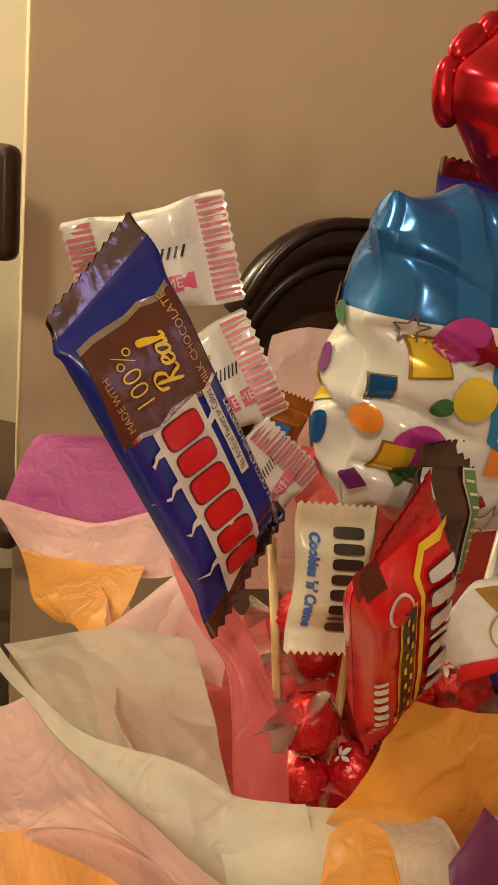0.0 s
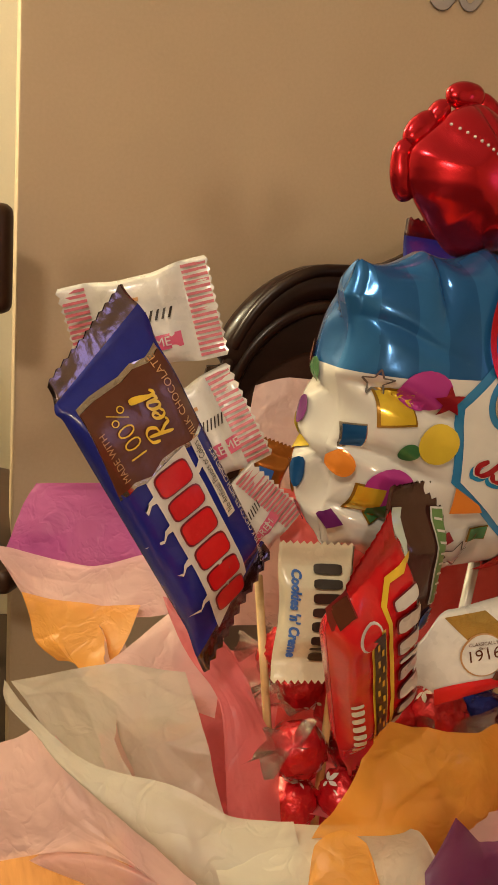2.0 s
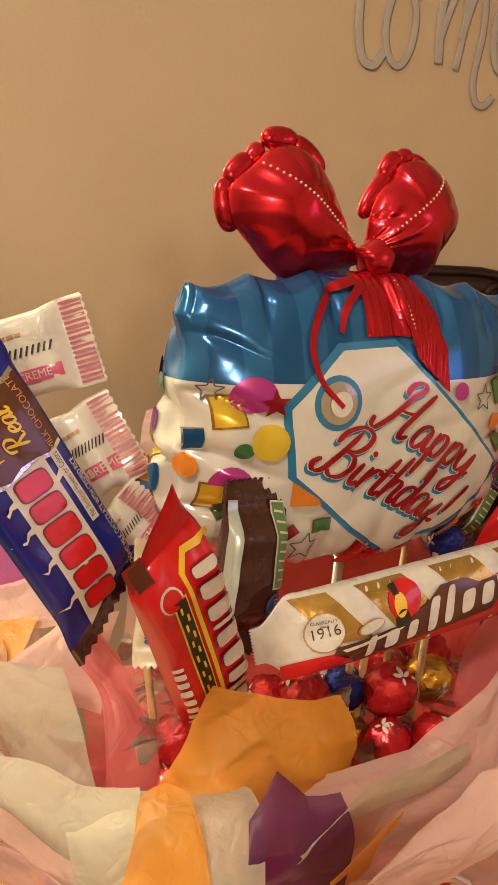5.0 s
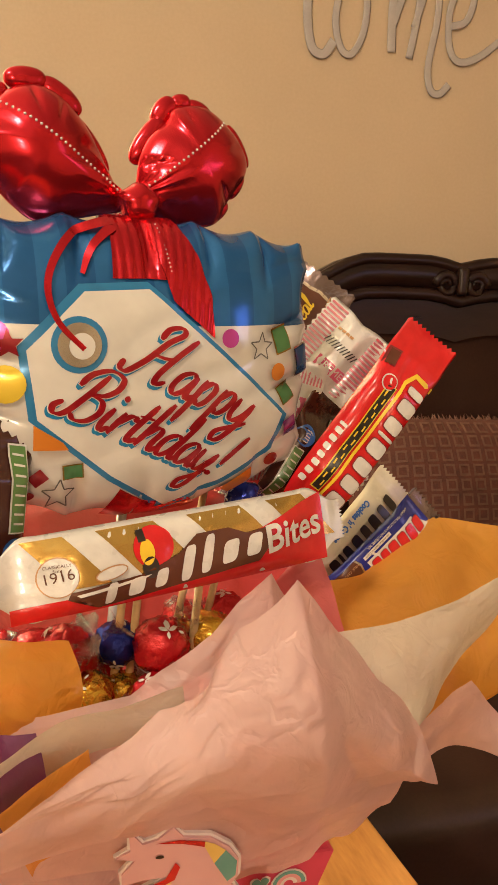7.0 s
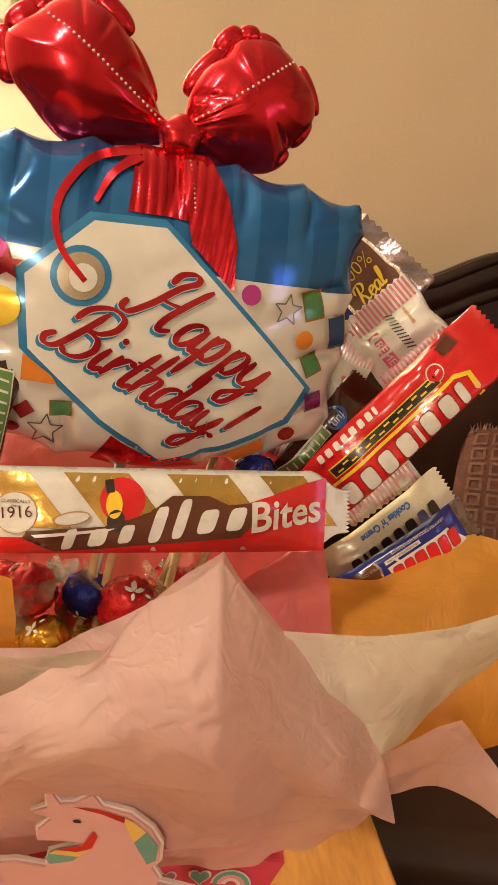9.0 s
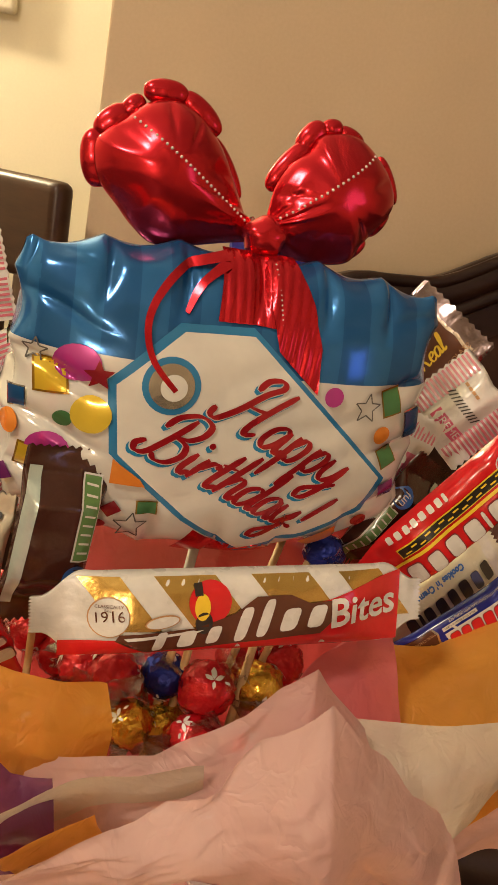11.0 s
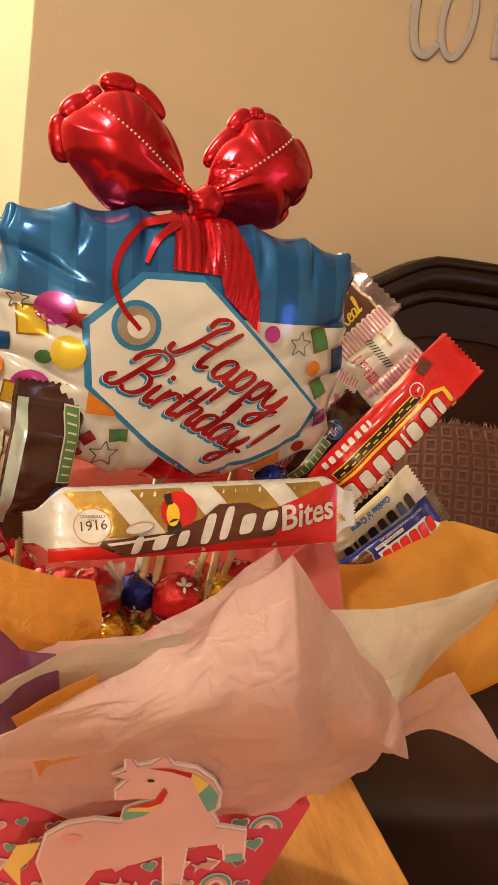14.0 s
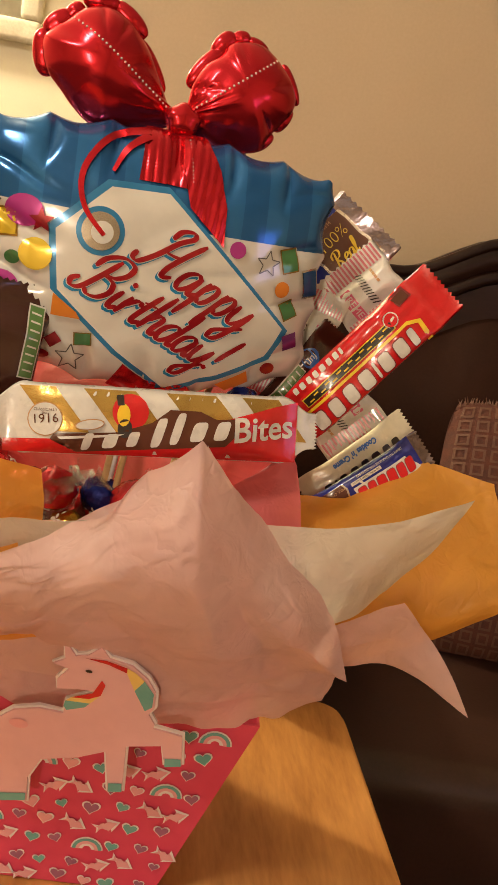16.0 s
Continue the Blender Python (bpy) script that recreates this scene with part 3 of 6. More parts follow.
# printed front: local x along the front, y up the slope
tilt = math.atan2(box_y(TZ), RIM - TZ)
face = new("front_print")
face.parent = box
face.matrix_local = axes((0, box_y(TZ) - 0.0008, TZ), (1, 0, 0), (0, -math.sin(tilt), math.cos(tilt)))
face.empty_display_size = 0.01
def heart(cx, cy, r, turn=0.0):
    pts = []
    for k in range(18):
        a = 2 * math.pi * k / 18
        x, y = 0.0625 * 16 * math.sin(a) ** 3, 0.0625 * (13 * math.cos(a) - 5 * math.cos(2 * a) - 2 * math.cos(3 * a) - math.cos(4 * a))
        pts.append((cx + r * (x * math.cos(turn) - y * math.sin(turn)), cy + r * (x * math.sin(turn) + y * math.cos(turn))))
    return pts
rnd = random.Random(4)
tints = (M["card_teal"], M["card_plum"], M["card_pink"], M["card_teal"], M["card_plum"])
k = 0
for j in range(9):
    for i in range(15):
        x, y = -0.135 + i * 0.0195 + (j % 2) * 0.0098 + rnd.uniform(-0.003, 0.003), 0.008 + j * 0.0176 + rnd.uniform(-0.003, 0.003)
        if abs(x) > box_x(TZ + y) - 0.008 or y > 0.158:
            continue
        k += 1
        kind = (i * 3 + j * 5) % 7
        if kind in (0, 4):
            a = rnd.choice((0.45, -0.5, 0.35))
            shape = [(-0.011, 0.0032), (-0.006, 0.0010), (0.002, 0.0014), (0.001, 0.0046), (0.011, 0.0), (0.001, -0.0046), (0.002, -0.0014), (-0.006, -0.0010), (-0.011, -0.0032), (-0.0085, 0.0)]
            place = lambda g: [(x + (px * g * 0.8) * math.cos(a) - (py * (g + 0.35 * (g > 1))) * math.sin(a), y + (px * g * 0.8) * math.sin(a) + (py * (g + 0.35 * (g > 1))) * math.cos(a)) for px, py in shape]
            decal("arrow_outline", place(1.14), flat, M["card_white"], face, 0.0004, 1)
            decal("arrow", place(0.92), flat, M["card_pink"], face, 0.0008, 1)
            decal("arrow_heart", heart(x, y, 0.0048, a), flat, M["card_pink"], face, 0.0011, 1)
        elif kind == 2 and i % 2:
            arc = lambda r0, r1: [(x + r1 * math.cos(q), y - 0.004 + r1 * math.sin(q)) for q in [math.pi * n / 10 for n in range(11)]] + [(x + r0 * math.cos(q), y - 0.004 + r0 * math.sin(q)) for q in [math.pi * (10 - n) / 10 for n in range(11)]]
            for r0, r1, mt in ((0.003, 0.0115, M["card_white"]), (0.008, 0.0105, M["card_teal"]), (0.0055, 0.008, M["card_pink"])):
                decal("rainbow", arc(r0, r1), flat, mt, face, 0.0004 if r1 > 0.011 else 0.0008, 1)
        else:
            r, a = rnd.uniform(0.0036, 0.0056), rnd.uniform(-0.4, 0.4)
            decal("heart_outline", heart(x, y, r * 1.22, a), flat, M["card_white"], face, 0.0004, 1)
            decal("heart", heart(x, y, r, a), flat, tints[k % 5], face, 0.0008, 1)

# card unicorn standing off the box's front
uni = thing("unicorn_cutout", axes((0.175, 0.333, 0.578), (0.985, 0.17, 0), (0, -0.26, 0.965)), "pale pink unicorn shaped card cutout with rainbow mane on the box", "cutout")
body = [(-0.0133, 0.1556), (-0.0062, 0.1444), (0.0010, 0.1465), (0.0087, 0.1544), (0.0140, 0.1468), (0.0277, 0.1445), (0.038, 0.136), (0.0434, 0.1265), (0.0440, 0.114), (0.041, 0.108), (0.0455, 0.100), (0.0450, 0.0965), (0.0634, 0.0942), (0.0662, 0.0690), (0.0555, 0.066), (0.052, 0.083),
        (0.030, 0.077), (0.031, 0.034), (0.022, 0.032), (0.0177, 0.0690), (0.0, 0.0590), (-0.0229, 0.0515), (-0.031, 0.032), (-0.031, 0.008), (-0.050, 0.006), (-0.051, 0.035), (-0.057, 0.055), (-0.053, 0.080), (-0.042, 0.091), (-0.026, 0.0965), (-0.0110, 0.0960), (-0.0095, 0.1067), (0.0, 0.1125), (0.0069, 0.1190), (-0.0045, 0.1185), (-0.0157, 0.1160), (-0.0160, 0.1235), (-0.0095, 0.1335), (-0.0188, 0.1362), (-0.0120, 0.1405)]
def grow(pts, d):
    """The outline moved outwards by d."""
    out = []
    for k, p in enumerate(pts):
        q = Vector(pts[(k + 1) % len(pts)]) - Vector(pts[k - 1])
        out.append((p[0] - q.y / q.length * d, p[1] + q.x / q.length * d))
    return out
part("backing", prism(grow(body, 0.0016), 0.0, 0.0020), M["card_white"], uni, smooth=False)
part("body", prism(body, 0.0021, 0.0034), M["card_body"], uni, smooth=False)
top = lambda x, y: 0.0034
for nm, mt, pts in (("mane", "card_teal", [(0.0307, 0.122), (0.0385, 0.107), (0.0425, 0.111), (0.0425, 0.122), (0.036, 0.131)]), ("mane", "card_yellow", [(0.025, 0.135), (0.0307, 0.122), (0.036, 0.131), (0.030, 0.1365), (0.025, 0.139)]), ("mane", "p_ball_red", [(0.000, 0.141), (0.0138, 0.139), (0.025, 0.135), (0.025, 0.139), (0.012, 0.142)]),
                    ("beard", "p_red", [(-0.0067, 0.1075), (0.006, 0.1140), (0.0108, 0.1257), (0.0132, 0.122), (0.011, 0.113), (0.004, 0.1085)]), ("beard", "card_yellow", [(-0.010, 0.104), (-0.0067, 0.1075), (0.004, 0.1085), (0.010, 0.112), (0.005, 0.105)]), ("beard", "card_teal", [(-0.011, 0.0995), (-0.010, 0.104), (0.005, 0.105), (0.002, 0.101), (-0.009, 0.096)]),
                    ("hoof", "card_teal", [(0.0222, 0.030), (0.0308, 0.032), (0.0305, 0.040), (0.0215, 0.038)]), ("hoof", "card_teal", [(-0.049, 0.002), (-0.0315, 0.007), (-0.0315, 0.014), (-0.049, 0.010)]), ("hoof", "card_teal", [(0.0557, 0.0625), (0.0658, 0.0655), (0.065, 0.072), (0.055, 0.070)]),
                    ("eye", "p_ink", ellipse(0.0026, 0.131, 0.0022, 0.0012, 10)), ("cheek", "card_pink", ellipse(-0.038, 0.078, 0.006, 0.004)), ("tail", "card_yellow", [(-0.056, 0.074), (-0.070, 0.070), (-0.077, 0.048), (-0.066, 0.030), (-0.067, 0.048), (-0.060, 0.060)])):
    decal(nm, [(x, y + (0.004 if y > 0.094 else 0.003)) for x, y in pts], top, M[mt], uni, 0.0006, 1)


# ---- foil balloon ----
BAL = axes((0.158, 0.380, 0.937), (math.cos(radians(25)), math.sin(radians(25)), 0), (0, 0, 1))
balloon = thing("foil_balloon", BAL, "gift shaped foil balloon with red bow, blue lid and birthday tag", "balloon")
BW, BH = 0.110, 0.034
def bal_top(a):
    return 0.075 + 0.010 * max(0, 1 - (a / BW) ** 2)
def bal_low(a):
    return -0.052 - 0.025 * max(0, 1 - (a / BW) ** 2)
def bal_rise(a, b):
    """Swell of the balloon's front, with puckers running in from the seam."""
    s = min(1, abs(a) / BW)
    t = min(1, abs((2 * b - bal_top(a) - bal_low(a)) / (bal_top(a) - bal_low(a))))
    h = BH * (1 - s ** 2.8) ** 0.55 * (1 - t ** 2.6) ** 0.55
    k1, k2 = smooth_step(0.50, 1.0, t), smooth_step(0.58 if a > 0 else 0.48, 1.0, s)
    fold_a = (1 - abs(math.sin(a * 88 + 0.8 * noise.noise(Vector((b * 20, 1, 0)))))) ** 3.2
    fold_b = (1 - abs(math.sin(b * (95 if a > 0 else 112) + 0.5 + (26 * (a + BW) if a < 0 else 0) + 0.9 * noise.noise(Vector((a * 25, 2, 0)))))) ** 2.4
    h *= 1 - 0.42 * k1 * fold_a - (0.46 - 0.22 * smooth_step(0.01, 0.045, b)) * k2 * fold_b
    return h + (0.0009 * noise.noise(Vector((a * 38, b * 14, 0.3))) - 0.0011 * max(0.0, 0.25 - abs(noise.noise(Vector((a * 16 - b * 9, b * 21 + a * 6, 4.1))))) * 4) * (1 - max(s, t) ** 4)
def bal_skin(side):
    def f(u, v):
        s, t = 2 * u - 1, 2 * v - 1
        s, t = math.sin(s * 1.45) / math.sin(1.45), math.sin(t * 1.45) / math.sin(1.45)
        a = s * BW
        hi, lo = bal_top(a), bal_low(a)
        b = lo + (hi - lo) * (t + 1) / 2
        h = bal_rise(a, b)
        e1, e2 = smooth_step(0.80, 1.0, abs(t)), smooth_step(0.86, 1.0, abs(s))
        bb = b - math.copysign(0.0045, t) * e1 * abs(math.sin(a * 88))
        aa = a - math.copysign(0.0045, s) * e2 * abs(math.sin(b * 95 + 0.5))
        return (aa, bb, side * h)
    return f
LID = 0.0295
bm = sheet(bal_skin(1), 170, 140)
for f in bm.faces:
    c = f.calc_center_median()
    f.material_index = (1 if int((c.x + 0.2) / 0.0145) % 2 else 2) if c.y > LID else 0
part("front_foil", bm, [M["f_white"], M["f_blue"], M["f_blue_light"]], balloon, "white lower front with blue lid band")
def bal_back(u, v):
    """The back swells out past the seam at both sides."""
    s, t = 2 * u - 1, math.sin((2 * v - 1) * 1.45) / math.sin(1.45)
    full = (1 - abs(t) ** 2.6) ** 0.55
    if abs(s) < 0.6:
        a, k = s / 0.6 * BW * 0.84, 0.0
    else:
        k = (abs(s) - 0.6) / 0.4
        a = math.copysign(BW * (0.84 + 0.16 * k), s)
    hi, lo = bal_top(a), bal_low(a)
    b = lo + (hi - lo) * (t + 1) / 2
    b -= math.copysign(0.0045, t) * smooth_step(0.80, 1.0, abs(t)) * abs(math.sin(a * 88))
    low_part = 0.30 + 0.70 * smooth_step(0.05, -0.03, b)
    out = (0.012 if s < 0 else -0.006) * math.sin(math.pi * k) * full * low_part
    tuck = 0.0045 * smooth_step(0.6, 1, k) * abs(math.sin(b * 95 + 0.5))
    pucker = 1 - 0.62 * smooth_step(0.05, 0.6, k) * (1 - abs(math.sin(b * 92 + 0.9 + 25 * (k - 0.4) * 0.05 + 1.2 * noise.noise(Vector((b * 15, k, 0)))))) ** 3.0
    return (a + (out * pucker - tuck) * (1 if s > 0 else -1), b, -BH * (1 - k ** 1.7) * full * pucker)
bm = sheet(bal_back, 90, 60)
for f in bm.faces:
    f.material_index = 1 if f.calc_center_median().y > LID else 0
part("back_foil", bm, [M["f_white"], M["f_blue"]], balloon)
P = lambda *mm: [(x / 1000, y / 1000) for x, y in mm]
# tag and ribbon print
TAG = P((-35, 49), (0, 51), (45, 14), (88, -21), (80, -41), (50, -58), (16, -73), (-20, -50), (-60, -17), (-65, 19))
decal("tag_edge", TAG, bal_rise, M["f_edge"], balloon, 0.0006)
mid = Vector((0.010, -0.010))
decal("tag", [(mid.x + (x - mid.x) * 0.945, mid.y + (y - mid.y) * 0.94) for x, y in TAG], bal_rise, M["f_tag"], balloon, 0.0011)
def pleated(x, y):
    """The ribbon's print is gathered in upright pleats."""
    return bal_rise(x, y) + 0.0009 * abs(math.sin((x - 0.10 * (y - 0.09) * (1 if x > 0.008 else 0)) * 620))
decal("ribbon", P((-16, 84), (-18, 52), (0, 52.5), (12, 52), (14, 84)), pleated, M["f_red"], balloon, 0.0006, 0.0016)
decal("ribbon", P((8, 84), (20, 84), (29, 66), (35, 45), (36, 23), (13, 42), (8, 60)), pleated, M["f_red"], balloon, 0.0010, 0.0016)
decal("ribbon", P((4, -66), (-12, -56), (-20, -72), (0, -77), (40, -74), (30, -66), (16, -74)), bal_rise, M["f_red"], balloon, 0.0005)
decal("grommet", ellipse(-0.036, 0.020, 0.0138, 0.0138, 28), bal_rise, M["f_edge"], balloon, 0.0014, 0.01)
decal("grommet_ring", ellipse(-0.036, 0.020, 0.0108, 0.0108, 28), bal_rise, M["f_silver"], balloon, 0.0018, 0.01)
decal("grommet_hole", ellipse(-0.035, 0.0195, 0.0064, 0.0064, 20), bal_rise, M["f_tag"], balloon, 0.0022, 0.01)
def stripe(pts, w0, w1, name="string", mat="f_red", lift=0.0024):
    a, b = [], []
    for i, p in enumerate(pts):
        q0, q1 = Vector(pts[max(i - 1, 0)]), Vector(pts[min(i + 1, len(pts) - 1)])
        n = Vector((-(q1 - q0).y, (q1 - q0).x)).normalized() * (w0 + (w1 - w0) * i / (len(pts) - 1)) / 2
        a.append((p[0] + n.x, p[1] + n.y)), b.append((p[0] - n.x, p[1] - n.y))
    bm = bmesh.new()
    va, vb = ([bm.verts.new((x, y, bal_rise(x, y) + lift)) for x, y in s] for s in (a, b))
    for i in range(len(pts) - 1):
        bm.faces.new((vb[i], vb[i + 1], va[i + 1], va[i]))
    return part(name, bm, M[mat], balloon)
stripe(spline(P((-14, 81), (-34, 74), (-46, 60), (-50, 46), (-46, 31), (-34, 18))), 0.0045, 0.0025)
stripe(spline(P((-14, 78), (-26, 68), (-33, 54))), 0.0050, 0.0020)
# greeting
TURN_TEXT = radians(-25)
for mat, dx, dy, pen, lift in (("f_shadow", -0.0012, -0.0016, 0.0040, 0.0014), ("f_tag", 0.0001, 0.0000, 0.0044, 0.0018), ("f_text", 0.0002, 0.0002, 0.0035, 0.0022)):
    script("letter", "Happy", 0.0126, 0.0140, 0.34, -0.012 + dx, 0.006 + dy, TURN_TEXT, pen, bal_rise, M[mat], balloon, lift)
    script("letter", "Birthday!", 0.0119, 0.0134, 0.34, -0.047 + dx, -0.013 + dy, TURN_TEXT, pen, bal_rise, M[mat], balloon, lift)
# confetti print
for order, (nm, mat, pts) in enumerate((
    ("confetti", "f_gold", rect(-0.090, 0.016, 0.014, 0.014, 0.1)), ("confetti", "f_magenta", ellipse(-0.079, 0.024, 0.011, 0.009)), ("confetti", "f_blue", rect(-0.104, 0.002, 0.007, 0.010, 0.1)), ("confetti", "f_orange", ellipse(-0.1065, -0.011, 0.004, 0.006)),
    ("confetti", "f_green", ellipse(-0.083, -0.003, 0.0045, 0.004)), ("confetti", "f_yellow", ellipse(-0.0705, 0.001, 0.0095, 0.0092)), ("confetti", "f_magenta", ellipse(-0.088, -0.020, 0.0105, 0.009)), ("confetti", "f_gold", rect(-0.096, -0.026, 0.011, 0.012, -0.1)),
    ("confetti", "f_green", rect(-0.088, -0.032, 0.011, 0.008, 0.4)), ("confetti", "f_purple", rect(-0.107, -0.038, 0.006, 0.008, 0.6)), ("confetti", "f_darkred", star(-0.069, 0.020, 0.0075, 0.4)), ("confetti", "f_grey", star(-0.072, -0.036, 0.008, 0.2)),
    ("confetti", "f_orange", P((-58, -19), (-58, -32), (-41, -32), (-44, -28))), ("confetti", "f_darkred", rect(-0.055, -0.047, 0.008, 0.007, 0.7)), ("confetti", "f_green", rect(-0.038, -0.044, 0.009, 0.007, 0.1)), ("confetti", "f_darkred", ellipse(-0.062, -0.057, 0.006, 0.003)),
    ("confetti", "f_magenta", ellipse(0.045, 0.023, 0.005, 0.005)), ("confetti", "f_green", rect(0.080, 0.022, 0.010, 0.013, 0.3)), ("confetti", "f_orange", ellipse(0.078, 0.004, 0.005, 0.005)), ("confetti", "f_green", rect(0.085, -0.008, 0.009, 0.010, 0.5)),
    ("confetti", "f_purple", rect(0.091, -0.028, 0.010, 0.011, 0.4)), ("confetti", "f_darkred", ellipse(0.080, -0.047, 0.005, 0.004)), ("confetti", "f_orange", P((48, -62), (66, -50), (70, -58), (56, -66))), ("confetti", "f_blue", rect(0.098, 0.010, 0.010, 0.016, 0.3)),
)):
    up = 0.0012 + order * 0.00006
    decal(nm, pts, bal_rise, M[mat], balloon, up, 0.0025)
    if len(pts) == 4 and mat in ("f_gold", "f_blue", "f_green"):
        cx, cy = sum(p[0] for p in pts) / 4, sum(p[1] for p in pts) / 4
        rim_pts = [(cx + (x - cx) * 1.16, cy + (y - cy) * 1.16) for x, y in pts]
        decal("confetti_rim", rim_pts, bal_rise, M["f_silver" if mat == "f_blue" else "f_rim"], balloon, up - 0.0005, 0.0025)
for u0, v0, ru, rv, mat in ((0.115, 0.60, 0.030, 0.050, "f_darkred"), (0.075, 0.48, 0.020, 0.035, "f_purple"), (0.125, 0.42, 0.030, 0.045, "f_yellow"), (0.060, 0.58, 0.022, 0.030, "f_green"), (0.115, 0.30, 0.025, 0.050, "f_orange"), (0.065, 0.32, 0.022, 0.045, "f_blue"), (0.120, 0.18, 0.028, 0.040, "f_magenta"), (0.070, 0.20, 0.022, 0.035, "f_darkred")):
    bm = bmesh.new()
    mid_v = bm.verts.new(Vector(bal_back(u0, v0)) + Vector((-0.0012, 0, -0.0006)))
    ring = [bm.verts.new(Vector(bal_back(u0 + ru * math.cos(q), v0 + rv * math.sin(q))) + Vector((-0.0012, 0, -0.0006))) for q in [2 * math.pi * k / 14 for k in range(14)]]
    for k in range(14):
        bm.faces.new((mid_v, ring[k], ring[(k + 1) % 14]))
    part("confetti", bm, M[mat], balloon)
for cx, cy, r in ((-0.044, -0.057, 0.009), (0.066, 0.018, 0.008), (-0.098, 0.026, 0.006)):
    ring = star(cx, cy, r, 0.3)
    for p, q in zip(ring, ring[1:] + ring[:1]):
        stripe([p, q], 0.0007, 0.0007, "star_line", "f_grey", 0.0011)
# bow of two inflated loops and a knot
def bow_depth(x):
    """The bow leans back from the seam's plane towards its right end."""
    return -0.006 - 0.010 * smooth_step(-0.06, 0.07, x)
def loop_of(outline, centre, swell, seed):
    """An inflated foil loop: a swollen front and back, creased from the rim inwards. Returns a ray target of its front."""
    pts = spline(outline + outline[:1], 9)[:-1]
    n = len(pts)
    c = Vector(centre)
    tie = Vector((0.006, 0.095))
    def side_of(side):
        def f(u, v):
            p = pts[int(round(u * n)) % n]
            r = math.sin(v * math.pi / 2)
            q = c + (p - c) * r
            a = math.atan2(p.y - c.y, p.x - c.x)
            crease = max(0.0, 0.16 - abs(noise.noise(Vector((math.cos(a) * 1.1, math.sin(a) * 1.1, seed + side))))) / 0.16
            near = smooth_step(0.045, 0.006, (Vector((q.x, q.y)) - tie).length)
            ray = math.atan2(q.y - tie.y, q.x - tie.x)
            fold = -0.0026 * crease * smooth_step(0.35, 0.95, r) + 0.0012 * noise.noise(Vector((q.x * 60, q.y * 60, side))) + 0.0034 * near * noise.noise(Vector((ray * 6, 1.0, seed)))
            return (q.x, q.y, bow_depth(q.x) + side * (swell * (1 - r ** 2.0) ** 0.72 + fold * (1 - r ** 8)))
        return f
    target = None
    for side in (1, -1):
        bm = sheet(side_of(side), n, 20)
        bmesh.ops.remove_doubles(bm, verts=bm.verts, dist=1e-5)
        bmesh.ops.recalc_face_normals(bm, faces=bm.faces)
        target = target or BVHTree.FromBMesh(bm)
        part("bow_loop", bm, M["f_red"], balloon, "red foil bow loop")
    return target
LL = P((-4, 100), (-17, 123), (-25, 133), (-33, 140), (-43, 144), (-53, 143), (-61, 139), (-67, 133), (-79, 122), (-79, 111), (-75, 102), (-67, 94), (-59, 86), (-48, 79), (-33, 80), (-14, 84), (3, 88), (2, 96))
RR = P((8, 101), (10, 115), (16, 127), (25, 135), (28, 141), (33, 144), (43, 146), (51, 145), (60, 140), (70, 131), (76, 120), (75, 111), (70, 104), (63, 94), (57, 84), (41, 81), (21, 82), (9, 88), (7, 96))
loop_of_left = loop_of(LL, (-0.043, 0.113), 0.019, 1.7)
loop_of_right = loop_of(RR, (0.043, 0.115), 0.018, 6.2)
def pocket(x, y, length, width, turn):
    """A small puffed lobe of the loop's scalloped rim."""
    m = Matrix.Translation((x / 1000, y / 1000, bow_depth(x / 1000) - 0.005)) @ Matrix.Rotation(radians(turn), 4, "Z")
    def f(u, v):
        a, t = 2 * math.pi * u, math.pi * v
        w = 1 + 0.05 * math.sin(9 * t) * abs(math.sin(a))
        return m @ Vector((length / 1000 * math.cos(t), width / 1000 * math.sin(t) ** 0.8 * math.cos(a), 0.0042 * math.sin(t) ** 0.8 * math.sin(a) * w))
    bm = sheet(f, 20, 18)
    bmesh.ops.remove_doubles(bm, verts=bm.verts, dist=1e-5)
    bmesh.ops.recalc_face_normals(bm, faces=bm.faces)
    part("pucker", bm, M["f_red"], balloon)
for spot in ((-32, 141, 12.5, 6, -36), (-50, 147, 10.5, 6, 4), (-64, 138, 6.5, 5, 50), (-72, 130, 10, 7, 42), (-78, 113, 13, 7.5, -80), (-16, 119, 16, 4.5, -56),
             (26, 141, 9.5, 6.5, 55), (36, 147, 6, 5, 15), (47, 145, 8, 4.5, -20), (17, 126, 16, 6.5, 54), (71, 107, 9, 5, 60), (72, 128, 13, 4, -58), (61, 91, 8, 4, 45)):
    pocket(*spot)
def knot(u, v):
    a, t = 2 * math.pi * u, math.pi * v
    r = math.sin(t) ** 0.7
    w = 1 + 0.07 * math.sin(5 * a)
    return (0.005 + 0.011 * r * math.cos(a) * w, 0.091 + 0.010 * r * math.sin(a) * w, 0.001 + 0.009 * math.cos(t))
bm = sheet(knot, 40, 14)
bmesh.ops.remove_doubles(bm, verts=bm.verts, dist=1e-5)
bmesh.ops.recalc_face_normals(bm, faces=bm.faces)
part("bow_knot", bm, M["f_red"], balloon)
def stitches(p0, p1, n, target):
    """A dotted line laid on the front of a bow loop."""
    bm = bmesh.new()
    for k in range(n):
        t = (k + 0.5) / n
        hit = target.ray_cast(Vector((p0[0] + (p1[0] - p0[0]) * t, p0[1] + (p1[1] - p0[1]) * t, 0.1)), Vector((0, 0, -1)))[0]
        if hit:
            bmesh.ops.create_icosphere(bm, subdivisions=1, radius=0.00085, matrix=Matrix.Translation(hit))
    part("stitching", bm, M["f_tag"], balloon, "white dotted line on the bow")
stitches((-0.065, 0.134), (-0.002, 0.095), 27, loop_of_left)
